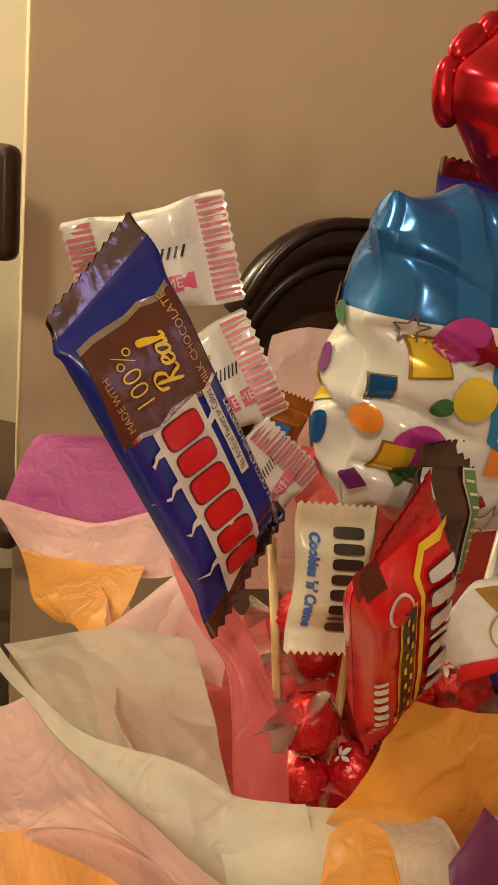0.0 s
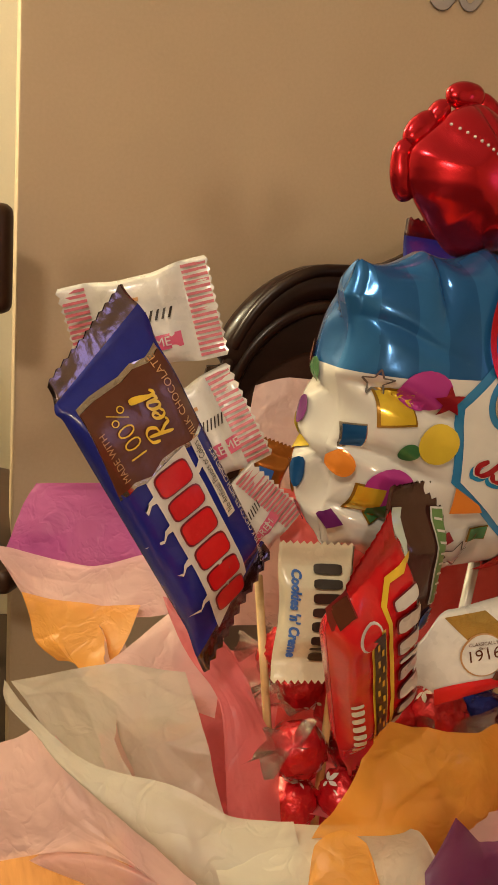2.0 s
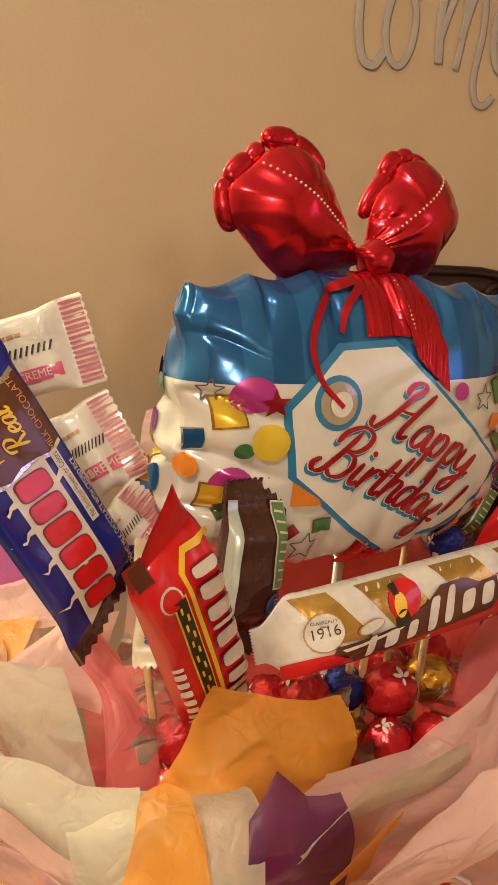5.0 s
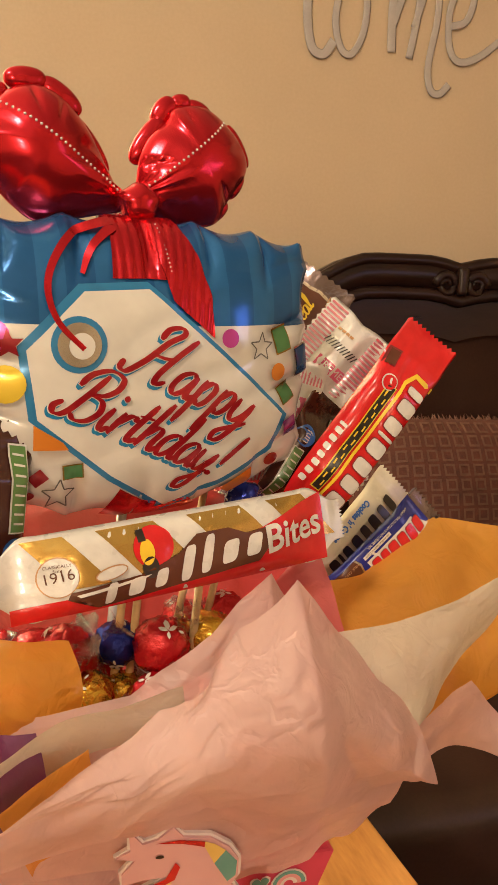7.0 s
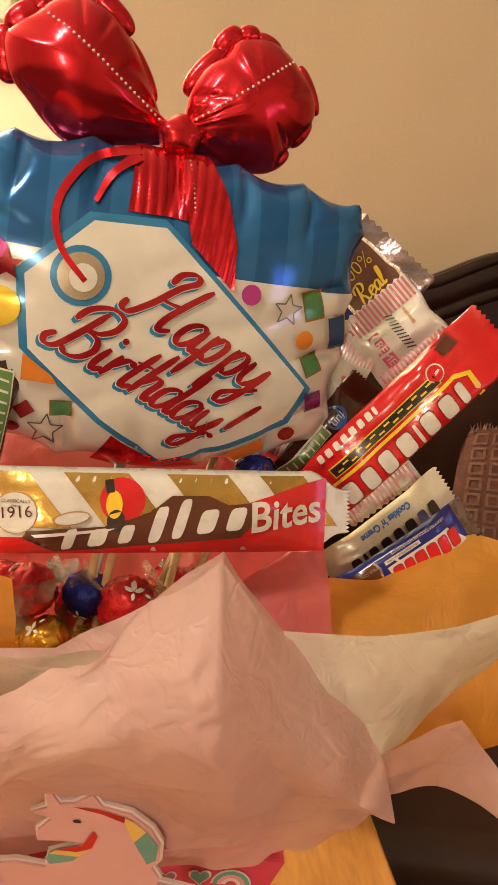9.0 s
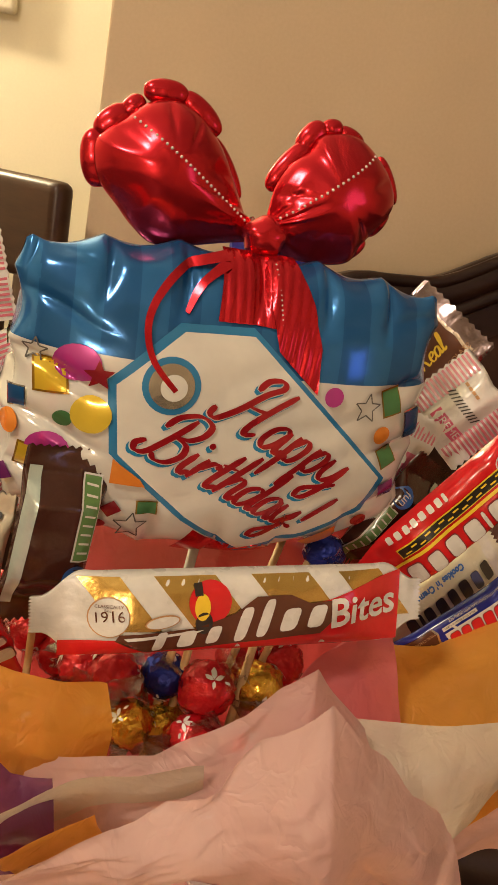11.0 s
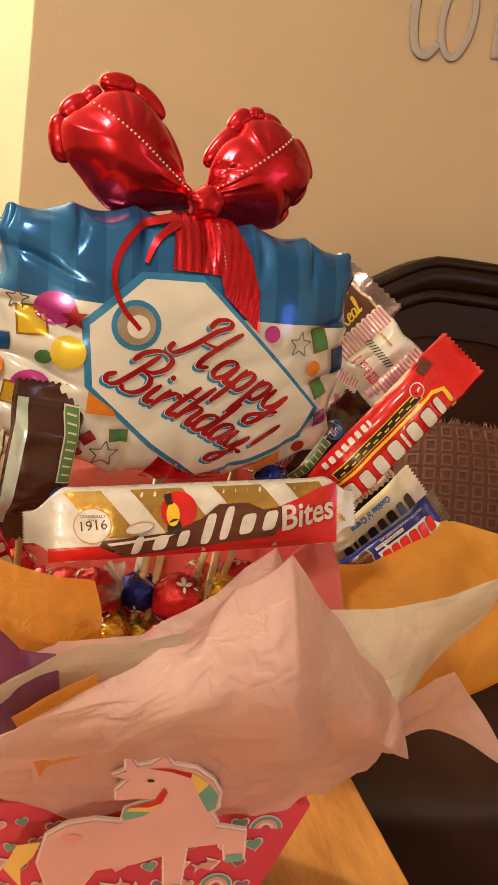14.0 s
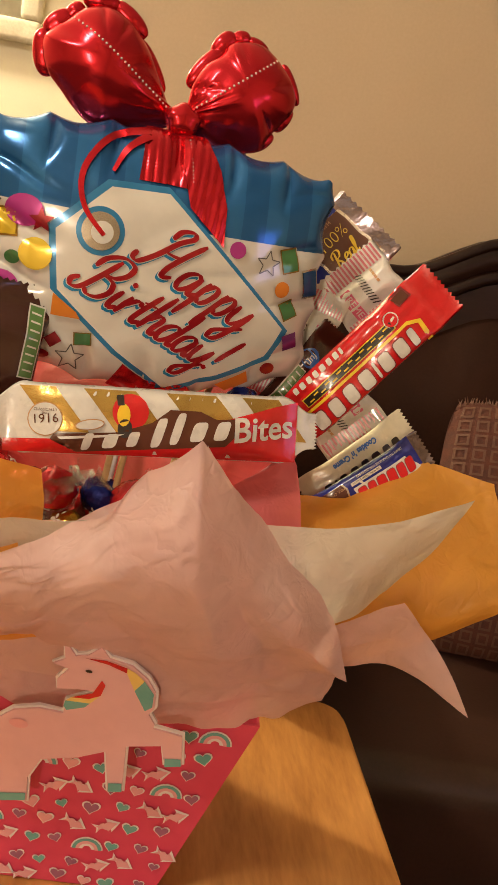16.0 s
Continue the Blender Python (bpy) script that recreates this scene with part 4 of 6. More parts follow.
stitches((0.012, 0.100), (0.060, 0.139), 20, loop_of_right)
bm = bmesh.new()
for k in range(14):
    x, y = 0.010 + 0.004 * k / 14, 0.080 - 0.030 * k / 14
    bmesh.ops.create_icosphere(bm, subdivisions=1, radius=0.0006, matrix=Matrix.Translation((x, y, bal_rise(x, y) + 0.0012)))
part("stitching", bm, M["f_tag"], balloon)
part("stick", tube([(0.0, -0.062, -0.004), (-0.01, -0.16, 0.0), (-0.02, -0.26, 0.01)], 0.003, 8), M["f_tag"], balloon, "white plastic balloon stick")


# ---- wrapped sweets ----
def facets(x, y, seed):
    """Flat facets between random heights on a lattice of triangles, like crumpled paper."""
    k = (x + y) * 0.3660254
    i, j = math.floor(x + k), math.floor(y + k)
    fx, fy = x + k - i, y + k - j
    h = lambda a, b: (math.sin((i + a) * 127.1 + (j + b) * 311.7 + seed * 74.7) * 43758.5453) % 1.0
    if fx > fy:
        return h(0, 0) * (1 - fx) + h(1, 0) * (fx - fy) + h(1, 1) * fy
    return h(0, 0) * (1 - fy) + h(0, 1) * (fy - fx) + h(1, 1) * fx


def pack(name, p0, p1, hint, width, thick, films, label, group="", fin=0.009, crumple=1.0, category="candy bar", seed=0, boxy=3.2, pinch=(0.0, 0.0), cut=(0.0, 0.0)):
    """A pillow-shaped film wrapper from p0 to p1 with saw-toothed end seals, creased towards them; cut slants its ends.
    Returns the thing, its length and its front surface."""
    p0, p1 = Vector(p0), Vector(p1)
    ob = thing(name, axes((p0 + p1) / 2, p1 - p0, hint), label, category, group)
    long = (p1 - p0).length
    off = Vector((seed * 3.1, seed * 1.7, 0))
    def half(x):
        tight = pinch[0 if x < 0 else 1] * smooth_step(long / 2 - fin * 2.4, long / 2 - fin * 0.3, abs(x))
        return width / 2 * (1 - 0.10 * smooth_step(long / 2 - fin, long / 2 - fin - 0.02, abs(x))) * (1 - tight)
    def rise(x, y):
        e = smooth_step(long / 2 - fin, long / 2 - fin - 0.20 * long, abs(x))
        r = min(1, abs(y) / half(x))
        z = thick / 2 * e * (1 - r ** boxy) ** 0.5
        near_end = smooth_step(long * 0.14, long * 0.44, abs(x))
        ridge = abs(noise.noise(Vector((x * 16, y * 110, 0)) + off)) * 0.0042 - 0.0010
        crinkle = (facets(x * 75, y * 120, seed) - 0.5) * 0.0015
        fold = ridge * near_end + crinkle * (0.35 + 0.65 * near_end) + noise.noise(Vector((x * 60, y * 60, 3)) + off) * 0.0008
        return max(0.00025 * (1 - r ** 4), z + fold * crumple * (1 - r ** 4) * (0.1 + 0.9 * e))
    nu, nv = 84, 22
    def f(u, v):
        x = (u - 0.5) * long
        w = v * 2 if v <= 0.5 else 2 - v * 2
        h = half(x)
        y = (w * 2 - 1) * h
        tooth = int(round(w * nv)) % 2
        if u < 1e-6 or u > 1 - 1e-6:
            x += (0.0013 if tooth else -0.0003) * (1 if u > 0.5 else -1)
        z = rise(x, y) if v <= 0.5 else -0.8 * rise(x, y)
        at_end = smooth_step(long / 2 - fin * 1.15, long / 2 - fin * 0.9, abs(x))
        crimp = at_end * (0.0005 * (1 if tooth else -1) + 0.0030 * crumple * noise.noise(Vector((x * 20, y * 45, 9)) + off) * smooth_step(long / 2 - fin, long / 2, abs(x)))
        slant = cut[0] * (0.5 - y / h / 2) * smooth_step(-0.28 * long, -0.5 * long, x) - cut[1] * (0.5 + y / h / 2) * smooth_step(0.28 * long, 0.5 * long, x)
        return (x + slant, y, z + crimp + (0.00015 if v <= 0.5 else -0.00015))
    bm = sheet(f, nu, nv * 2)
    bmesh.ops.remove_doubles(bm, verts=bm.verts, dist=5e-5)
    bmesh.ops.recalc_face_normals(bm, faces=bm.faces)
    if len(films) > 1:
        for k, fc in enumerate(bm.faces):
            if abs((k // (nv * 2) + 0.5) / nu - 0.5) * long > long / 2 - fin * 1.1:
                fc.material_index = 1
    part("wrapper", bm, list(films), ob)
    return ob, long, rise


def blocks(ob, rise, mat, x0, x1, cy, h, n, slant=0.12, gap=0.22, name="lettering_bar", lift=0.0010):
    """Plain bars standing where a brand's letters stand."""
    w = (x1 - x0) / n
    for k in range(n):
        decal(name, rect(x0 + (k + 0.5) * w, cy, w * (1 - gap), h, 0, slant), rise, mat, ob, lift, 0.012)


glyph("R", 1.45, ((0.55, 2.0), (0.40, 1.0), (0.22, 0.0)), ((-0.10, 1.35), (0.05, 1.95), (0.75, 2.15), (1.20, 1.80), (1.00, 1.25), (0.50, 1.05), (0.85, 0.55), (1.10, 0.05), (1.45, 0.20)))
glyph("e", 0.85, ((0.15, 0.45), (0.50, 0.55), (0.72, 0.80), (0.50, 1.0), (0.18, 0.75), (0.15, 0.25), (0.45, 0.0), (0.85, 0.25)))
glyph("l", 0.60, ((0.10, 0.20), (0.45, 1.20), (0.50, 1.95), (0.30, 2.0), (0.20, 1.20), (0.22, 0.25), (0.38, 0.0), (0.65, 0.25)))


def slabs(ob, rise, mat, x0, x1, cy, h, widths, slant=0.1, edge=None, gap=0.20, lift=0.0012):
    """Rounded plain shapes standing where a brand's letters stand, of uneven widths, with a darker edge."""
    unit, at = (x1 - x0) / sum(widths), x0
    for wide in widths:
        for grown, film, up in ((1.14, edge, lift), (1.0, mat, lift + 0.0004)):
            if film:
                rx, ry = unit * wide * (1 - gap) / 2, h / 2
                d = (grown - 1) * min(rx, ry)
                ring = [(math.copysign(abs(math.cos(q)) ** 0.45, math.cos(q)) * (rx + d), math.copysign(abs(math.sin(q)) ** 0.45, math.sin(q)) * (ry + d)) for q in [math.pi * (k + 0.5) / 10 for k in range(20)]]
                decal("lettering_bar", [(at + unit * wide / 2 + x + slant * y, cy + y) for x, y in ring], rise, film, ob, up, 0.012)
        at += unit * wide


def rice_bar(name, p0, p1, hint, width, thick, label, group, seed, fin, brown_top=0.375, cut=(0.0, 0.0), plain=False):
    """Navy bar: white panel with red shapes, cracks, a torn brown corner with words, foil end seals."""
    ob, L, rise = pack(name, p0, p1, hint, width, thick, (M["p_navy"], M["p_foil"]), label, group, seed=seed, fin=fin, boxy=9, crumple=0.8, pinch=(0.0, 0.16 if seed == 1 else 0.0), cut=cut)
    if plain:
        return ob
    w = width / 2 * 0.9
    low, tip = brown_top - 0.225, brown_top
    rim = lambda g: ([(L * (low - g + 0.010 * math.sin(k * 2.3)), w * (0.95 - 0.30 * k)) for k in range(7)] + [(L * (tip + g + 0.009 * math.sin(k * 2.9 + 1)), w * (-0.85 + 0.28 * k)) for k in range(7)])
    decal("torn_edge", rim(0.014), rise, M["p_silver"], ob, 0.0005, 0.008)
    decal("brown_panel", rim(0.0), rise, M["p_choc"], ob, 0.0010, 0.008, "brown panel with cream words")
    q = width / 0.065
    mid = L * (low + tip) / 2
    lettering("slogan", "100%", 0.0135 * q, mid, w * 0.36, rise, M["p_yellow"], ob, 0, 0.1, -0.0002, 0.0016, 0.95)
    script("slogan", "Real", 0.0058 * q, 0.0062 * q, 0.20, mid - 0.0125 * q, -w * 0.34, 0.0, 0.0017 * q, rise, M["p_yellow"], ob, 0.0017)
    lettering("slogan", "MILK CHOCOLATE", 0.0052 * q, mid, -w * 0.64, rise, M["p_tan"], ob, 0, 0, lift=0.0016)
    lettering("slogan", "MADE WITH", 0.0045 * q, mid - 0.004, w * 0.74, rise, M["p_tan"], ob, 0, 0, lift=0.0016)
    decal("white_panel", [(-L * 0.34, -w * 0.40), (L * 0.095, -w * 0.40), (L * 0.085, w * 0.50), (-L * 0.42, w * 0.50)], rise, M["p_white"], ob, 0.0008, 0.008)
    slabs(ob, rise, M["p_red"], -L * 0.385, L * 0.085, w * 0.05, w * 0.66, (1, 1, 1.05, 1.1, 0.95, 1.05), 0.10, M["p_maroon"])
    for cx, reach in ((-0.30, 0.95), (-0.17, 0.80), (-0.06, 0.98), (0.03, 0.74)):
        zig = [(L * (cx + 0.016), w * 0.48), (L * (cx + 0.010), w * 0.62), (L * (cx - 0.008), w * 0.70), (L * (cx - 0.002), w * reach), (L * (cx - 0.016), w * 0.72), (L * (cx - 0.002), w * 0.60), (L * (cx - 0.006), w * 0.48)]
        decal("crack", zig, rise, M["p_white"], ob, 0.0009, 0.01)
    decal("crack", [(L * 0.02, -w * 0.38), (L * 0.035, -w * 0.52), (L * 0.022, -w * 0.66), (L * 0.012, -w * 0.50), (L * 0.004, -w * 0.38)], rise, M["p_white"], ob, 0.0009, 0.01)
    decal("small_strip", rect(-L * 0.03, -w * 0.60, L * 0.25, w * 0.17), rise, M["p_white"], ob, 0.0009, 0.01)
    lettering("slogan", "No Artificial Flavors or Colors", 0.0050 * q, -L * 0.03, -w * 0.60, rise, M["p_ink"], ob, 0, 0, lift=0.0013, squeeze=0.66)
    lettering("slogan", "CREAMY MILK CHOCOLATE WITH CRISPED RICE", 0.0044 * q, -L * 0.16, -w * 0.82, rise, M["p_white"], ob, 0, 0, lift=0.0013, squeeze=0.75)
    return ob


rice_bar("chocolate_bar", (0.0343, 0.3506, 0.8324), (-0.0489, 0.3171, 0.9815), (-0.028, -0.034, -0.048), 0.062, 0.015, "navy chocolate bar with red and white panel, upright in box", "candy in the box", 1, 0.009, 0.325, (0.022, 0.016))
rice_bar("chocolate_bar", (0.192, 0.496, 0.864), (0.276, 0.515, 0.997), (-0.85, 0.02, 0.53), 0.062, 0.012, "navy and brown chocolate bar standing behind the balloon", "candy in the box", 2, 0.012, 0.42)
rice_bar("chocolate_bar", (0.142, 0.50, 0.89), (0.150, 0.505, 1.030), (-1, -0.1, 0), 0.052, 0.012, "navy chocolate bar standing upright at the back", "candy in the box", 3, 0.009, plain=True)
rice_bar("snack_chocolate_bar", (0.352, 0.463, 0.846), (0.283, 0.439, 0.780), (0.66, 0.05, -0.66), 0.034, 0.011, "small navy chocolate bar lying on the orange tissue", "candy in the box", 4, 0.006)


def caramel_bar(p0, p1, hint, label, seed, length_bar=True):
    ob, L, rise = pack("caramel_bar", p0, p1, hint, 0.042, 0.019, (M["p_red"],), label, "candy in the box", fin=0.016, crumple=1.7, seed=seed, boxy=7, pinch=(0.42 if seed == 5 else 0.10, 0.3), cut=(0.026 if seed == 5 else 0.0, 0.0))
    w = 0.0198
    frame_pts = [(-L * 0.30, w * 0.98), (-L * 0.315, w * 0.3), (-L * 0.27, w * 0.1), (L * 0.45, w * 0.1), (L * 0.45, w * 0.0), (-L * 0.28, w * 0.0), (-L * 0.335, w * 0.25), (-L * 0.325, w * 0.98)]
    decal("yellow_line", frame_pts, rise, M["p_yellow"], ob, 0.0008, 0.01)
    slabs(ob, rise, M["p_white"], -L * 0.285, L * 0.42, w * 0.52, w * 0.60, (0.6, 1, 1, 0.25, 1.1, 1.0, 1.0, 1.1, 1.0), 0.1, M["p_maroon"], 0.34)
    decal("yellow_edge", rect(L * 0.03, -w * 0.24, L * 0.52, w * 0.34), rise, M["p_yellow"], ob, 0.0008, 0.01)
    decal("dark_strip", rect(L * 0.03, -w * 0.24, L * 0.51, w * 0.27), rise, M["p_black"], ob, 0.0012, 0.01)
    for k in range(14):
        decal("small_bar", rect(-L * 0.19 + k * L * 0.034, -w * 0.24 + w * 0.05 * (1 if k % 2 else -1), L * 0.026, w * 0.05), rise, M["p_yellow"], ob, 0.0015, 0.02)
    decal("oval", ellipse(-L * 0.235, -w * 0.38, L * 0.035, w * 0.26, 18), rise, M["p_white"], ob, 0.0008, 0.01)
    decal("oval", ellipse(-L * 0.235, -w * 0.38, L * 0.030, w * 0.22, 18), rise, M["p_red"], ob, 0.0012, 0.01)
    for k, film in enumerate(("p_maroon", "p_choc")):
        decal("bar_picture", [(-L * (0.375 - 0.010 * k), -w * (0.50 + 0.04 * k)), (-L * (0.30 + 0.006 * k), -w * (0.48 + 0.04 * k)), (-L * (0.285 + 0.006 * k), -w * (0.92 - 0.08 * k)), (-L * (0.365 - 0.006 * k), -w * (0.94 - 0.08 * k))], rise, M[film], ob, 0.0008 + 0.0004 * k, 0.01)
    slabs(ob, rise, M["p_white"], L * 0.0, L * 0.30, -w * 0.76, w * 0.22, (0.6, 1, 1, 1.1, 1.0, 1.0, 1.1, 1.0), 0.1, None, 0.36)
    return ob


caramel_bar((0.051, 0.217, 0.938), (0.087, 0.290, 0.808), (0.77, 0.48, 0.44), "red caramel bar in crumpled wrapper, upright at the front", 5)
caramel_bar((0.336, 0.426, 0.961), (0.252, 0.412, 0.842), (0.75, 0.05, -0.62), "red caramel bar leaning out of the box", 6)

# long pecan bites bag
ob, L, rise = pack("pecan_candy_bag", (0.099, 0.296, 0.846), (0.279, 0.380, 0.860), (-0.05, 0.22, 0.95), 0.045, 0.022, (M["p_white"],), "long white, gold and red pecan candy bag across the front", "candy in the box", fin=0.010, crumple=1.2, seed=7, pinch=(0.62, 0.5))
w = 0.0202
for x, wd in ((-0.40, 0.10), (-0.22, 0.15), (0.02, 0.15), (0.25, 0.12)):
    decal("gold_stripe", [(L * x, w * 0.90), (L * (x + wd), w * 0.90), (L * (x + wd + 0.10), -w * 0.35), (L * (x + 0.10), -w * 0.35)], rise, M["p_gold"], ob, 0.0007, 0.008)
decal("red_band", [(-L * 0.44, -w * 0.98), (L * 0.435, -w * 0.98), (L * 0.435, w * 0.86), (L * 0.36, w * 0.68), (L * 0.18, w * 0.15), (-L * 0.02, -w * 0.45), (-L * 0.44, -w * 0.62)], rise, M["p_red"], ob, 0.0011, 0.008)
decal("lettering_shade", [(-L * 0.235, -w * 0.92), (L * 0.20, -w * 0.58), (L * 0.245, -w * 0.10), (L * 0.235, w * 0.26), (L * 0.17, w * 0.20), (L * 0.12, w * 0.42), (L * 0.03, w * 0.42), (L * -0.02, w * 0.02), (-L * 0.12, -w * 0.30), (-L * 0.30, -w * 0.42), (-L * 0.31, -w * 0.58), (-L * 0.22, -w * 0.58)], rise, M["p_choc"], ob, 0.0015, 0.008)
for x, y, hgt, wd in ((-0.205, -0.60, 0.50, 0.026), (-0.140, -0.56, 0.42, 0.040), (-0.075, -0.48, 0.44, 0.032), (0.000, -0.26, 0.86, 0.030), (0.055, -0.12, 0.94, 0.028), (0.118, -0.18, 0.58, 0.044), (0.188, -0.12, 0.56, 0.042)):
    ring = [(math.copysign(abs(math.cos(q)) ** 0.5, math.cos(q)) * L * wd / 2, math.copysign(abs(math.sin(q)) ** 0.5, math.sin(q)) * w * hgt / 2) for q in [math.pi * (k + 0.5) / 8 for k in range(16)]]
    decal("lettering_bar", [(L * x + px + 0.28 * py, w * y + py + 0.10 * px) for px, py in ring], rise, M["p_white"], ob, 0.0020, 0.01)
decal("lettering_bar", [(-L * 0.29, -w * 0.50), (-L * 0.10, -w * 0.34), (-L * 0.12, -w * 0.42), (-L * 0.28, -w * 0.57)], rise, M["p_white"], ob, 0.0020, 0.01)
lettering("word", "Bites", 0.0205, L * 0.318, -w * 0.02, rise, M["p_white"], ob, 0.12, 0.1, 0.0004, 0.0020)
decal("badge", ellipse(-L * 0.325, -w * 0.02, 0.0098, 0.0098, 24), rise, M["p_tan"], ob, 0.0010, 0.01)
decal("badge", ellipse(-L * 0.325, -w * 0.02, 0.0092, 0.0092, 24), rise, M["p_white"], ob, 0.0014, 0.01)
lettering("word", "CLASSICALLY", 0.0022, -L * 0.325, w * 0.24, rise, M["p_choc"], ob, 0.0, 0, 0, 0.0018)
lettering("word", "Since", 0.0020, -L * 0.325, w * 0.14, rise, M["p_choc"], ob, 0.0, 0, 0, 0.0018)
lettering("word", "1916", 0.0075, -L * 0.325, -w * 0.02, rise, M["p_choc"], ob, 0.1, 0, 0, 0.0018)
decal("red_disc", ellipse(-L * 0.085, w * 0.30, 0.0105, 0.0105, 24), rise, M["p_red"], ob, 0.0012, 0.01)
decal("yellow_shape", ellipse(-L * 0.105, w * 0.20, 0.0038, 0.0065, 16), rise, M["p_yellow"], ob, 0.0016, 0.01)
decal("dark_shape", ellipse(-L * 0.10, -w * 0.18, 0.0042, 0.0055, 14), rise, M["p_ink"], ob, 0.0016, 0.01)
decal("dark_shape", rect(-L * 0.115, w * 0.62, 0.004, 0.006, 0.1), rise, M["p_ink"], ob, 0.0017, 0.01)
decal("name_oval", ellipse(-L * 0.20, -w * 0.12, 0.0085, 0.0032, 18, 0.15), rise, M["p_tan"], ob, 0.0014, 0.01)
decal("name_oval", ellipse(-L * 0.20, -w * 0.12, 0.0078, 0.0026, 18, 0.15), rise, M["p_white"], ob, 0.0018, 0.01)

# nougat fun bars
def nougat_bar(p0, p1, hint, width, label, seed):
    ob, L, rise = pack("nougat_bar", p0, p1, hint, width, 0.020, (M["p_darkchoc"],), label, "candy in the box", fin=0.010, crumple=1.6, seed=seed, category="candy bar")
    w = width / 2 * 0.9
    decal("silver_side", [(-L * 0.40, w * 0.70), (L * 0.40, w * 0.66), (L * 0.40, w * 0.97), (-L * 0.40, w * 0.97)], rise, M["p_mint"], ob, 0.0008, 0.008)
    decal("lettering_edge", rect(L * 0.15, -w * 0.62, L * 0.48, w * 0.50, 0, 0.08), rise, M["p_white"], ob, 0.0010, 0.008)
    decal("lettering_band", rect(L * 0.15, -w * 0.62, L * 0.46, w * 0.42, 0, 0.08), rise, M["p_green"], ob, 0.0014, 0.008)
    blocks(ob, rise, M["p_white"], -L * 0.06, L * 0.36, -w * 0.62, w * 0.30, 8, 0.15, 0.78, lift=0.0018)
    decal("oval", ellipse(-L * 0.19, -w * 0.58, 0.0068, 0.0058, 20), rise, M["p_blue"], ob, 0.0010, 0.01)
    lettering("word", "fun", 0.0070, -L * 0.19, -w * 0.56, rise, M["p_white"], ob, 0.0, 0.1, 0, 0.0015)
    return ob


nougat_bar((0.093, 0.316, 0.832), (0.101, 0.322, 0.920), (-0.80, -0.57, 0.12), 0.043, "dark brown nougat bar with green lettering bars", 8)
nougat_bar((0.276, 0.440, 0.918), (0.235, 0.425, 0.846), (0.4, 0.3, -0.3), 0.030, "brown fun size bar lying beside the red bar", 9)


def creme_bar(p0, p1, hint, label, seed):
    ob, L, rise = pack("creme_bar", p0, p1, hint, 0.034, 0.011, (M["p_cream"],), label, "candy in the box", fin=0.008, seed=seed)
    w = 0.0155
    slabs(ob, rise, M["p_ink"], -L * 0.38, L * 0.36, w * 0.32, w * 0.84, (1, 0.9, 1, 0.9, 1, 0.9, 0.35, 0.9), 0.0, None, 0.30)
    lettering("slogan", "Cookies 'n' Creme", 0.0060, 0.0, -w * 0.60, rise, M["p_blue"], ob, 0, 0.15, 0.0003, 0.0013, 0.85)
    return ob


creme_bar((0.0585, 0.324, 0.889), (0.059, 0.309, 0.830), (1, 0.05, 0.0), "cream coloured cookie chocolate bar behind the red bar", 10)
creme_bar((0.338, 0.505, 0.852), (0.276, 0.462, 0.790), (0.66, 0.05, -0.66), "cream coloured cookie chocolate bar beside the navy one", 11)


def striped_bag(p0, p1, hint, width, label, seed):
    ob, L, rise = pack("striped_candy_bag", p0, p1, hint, width, 0.014, (M["p_white"],), label, "striped candy bags", fin=0.012, crumple=1.7, seed=seed, category="candy bag")
    w = width / 2
    for s in (-1, 1):
        for k in range(17):
            y = -w * 0.92 + k * w * 1.84 / 16
            decal("stripe", rect(s * (L / 2 - 0.0072), y * (0.96), 0.0135, w * 0.058), rise, M["p_pinkstripe"], ob, 0.0009, 0.02)
    decal("label_band", rect(0.002, -w * 0.45, L * 0.42, w * 0.30), rise, M["p_pinklabel"], ob, 0.0008, 0.01)
    blocks(ob, rise, M["p_ink"], -L * 0.26, L * 0.22, w * 0.10, w * 0.20, 11, 0.45, 0.62)
    blocks(ob, rise, M["p_tan"], -L * 0.22, L * 0.02, w * 0.48, w * 0.07, 4, 0.1, 0.2)
    lettering("slogan", "CREME", w * 0.26, 0.002, -w * 0.45, rise, M["p_white"], ob, 0, 0, 0, 0.0013)
    return ob


striped_bag((-0.066, 0.437, 0.952), (0.010, 0.433, 0.977), (-0.3, 0.05, 0.9), 0.054, "white candy bag with pink striped ends behind the navy bar", 12)
striped_bag((-0.012, 0.418, 0.898), (0.032, 0.424, 0.924), (-0.4, 0.1, 0.6), 0.056, "white candy bag with pink stripes, lower in the stack", 13)
striped_bag((0.022, 0.40, 0.850), (0.050, 0.412, 0.885), (-0.6, 0.1, 0.5), 0.040, "white candy bag with pink stripes tucked low", 14)
striped_bag((0.266, 0.474, 0.962), (0.306, 0.467, 0.929), (0.5, 0.05, 0.85), 0.052, "white candy bag with pink striped ends beside the balloon", 15)
striped_bag((0.238, 0.446, 0.860), (0.259, 0.456, 0.942), (-0.7, 0.0, 0.4), 0.040, "white striped candy bag lying against the balloon", 16)
striped_bag((0.302, 0.519, 0.830), (0.262, 0.5245, 0.866), (-0.66, -0.10, -0.74), 0.058, "white striped candy bag behind the cream bar", 17)

# amber wrapped caramel
ob, L, rise = pack("caramel_candy", (0.038, 0.426, 0.868), (0.048, 0.430, 0.905), (-1, 0, 0.1), 0.026, 0.016, (M["p_amber"],), "amber foil wrapped caramel behind the candy", "", fin=0.006, crumple=2.0, category="candy", seed=18)
decal("blue_square", rect(0.0, 0.0, 0.010, 0.009), rise, M["p_blue"], ob, 0.0010, 0.01)


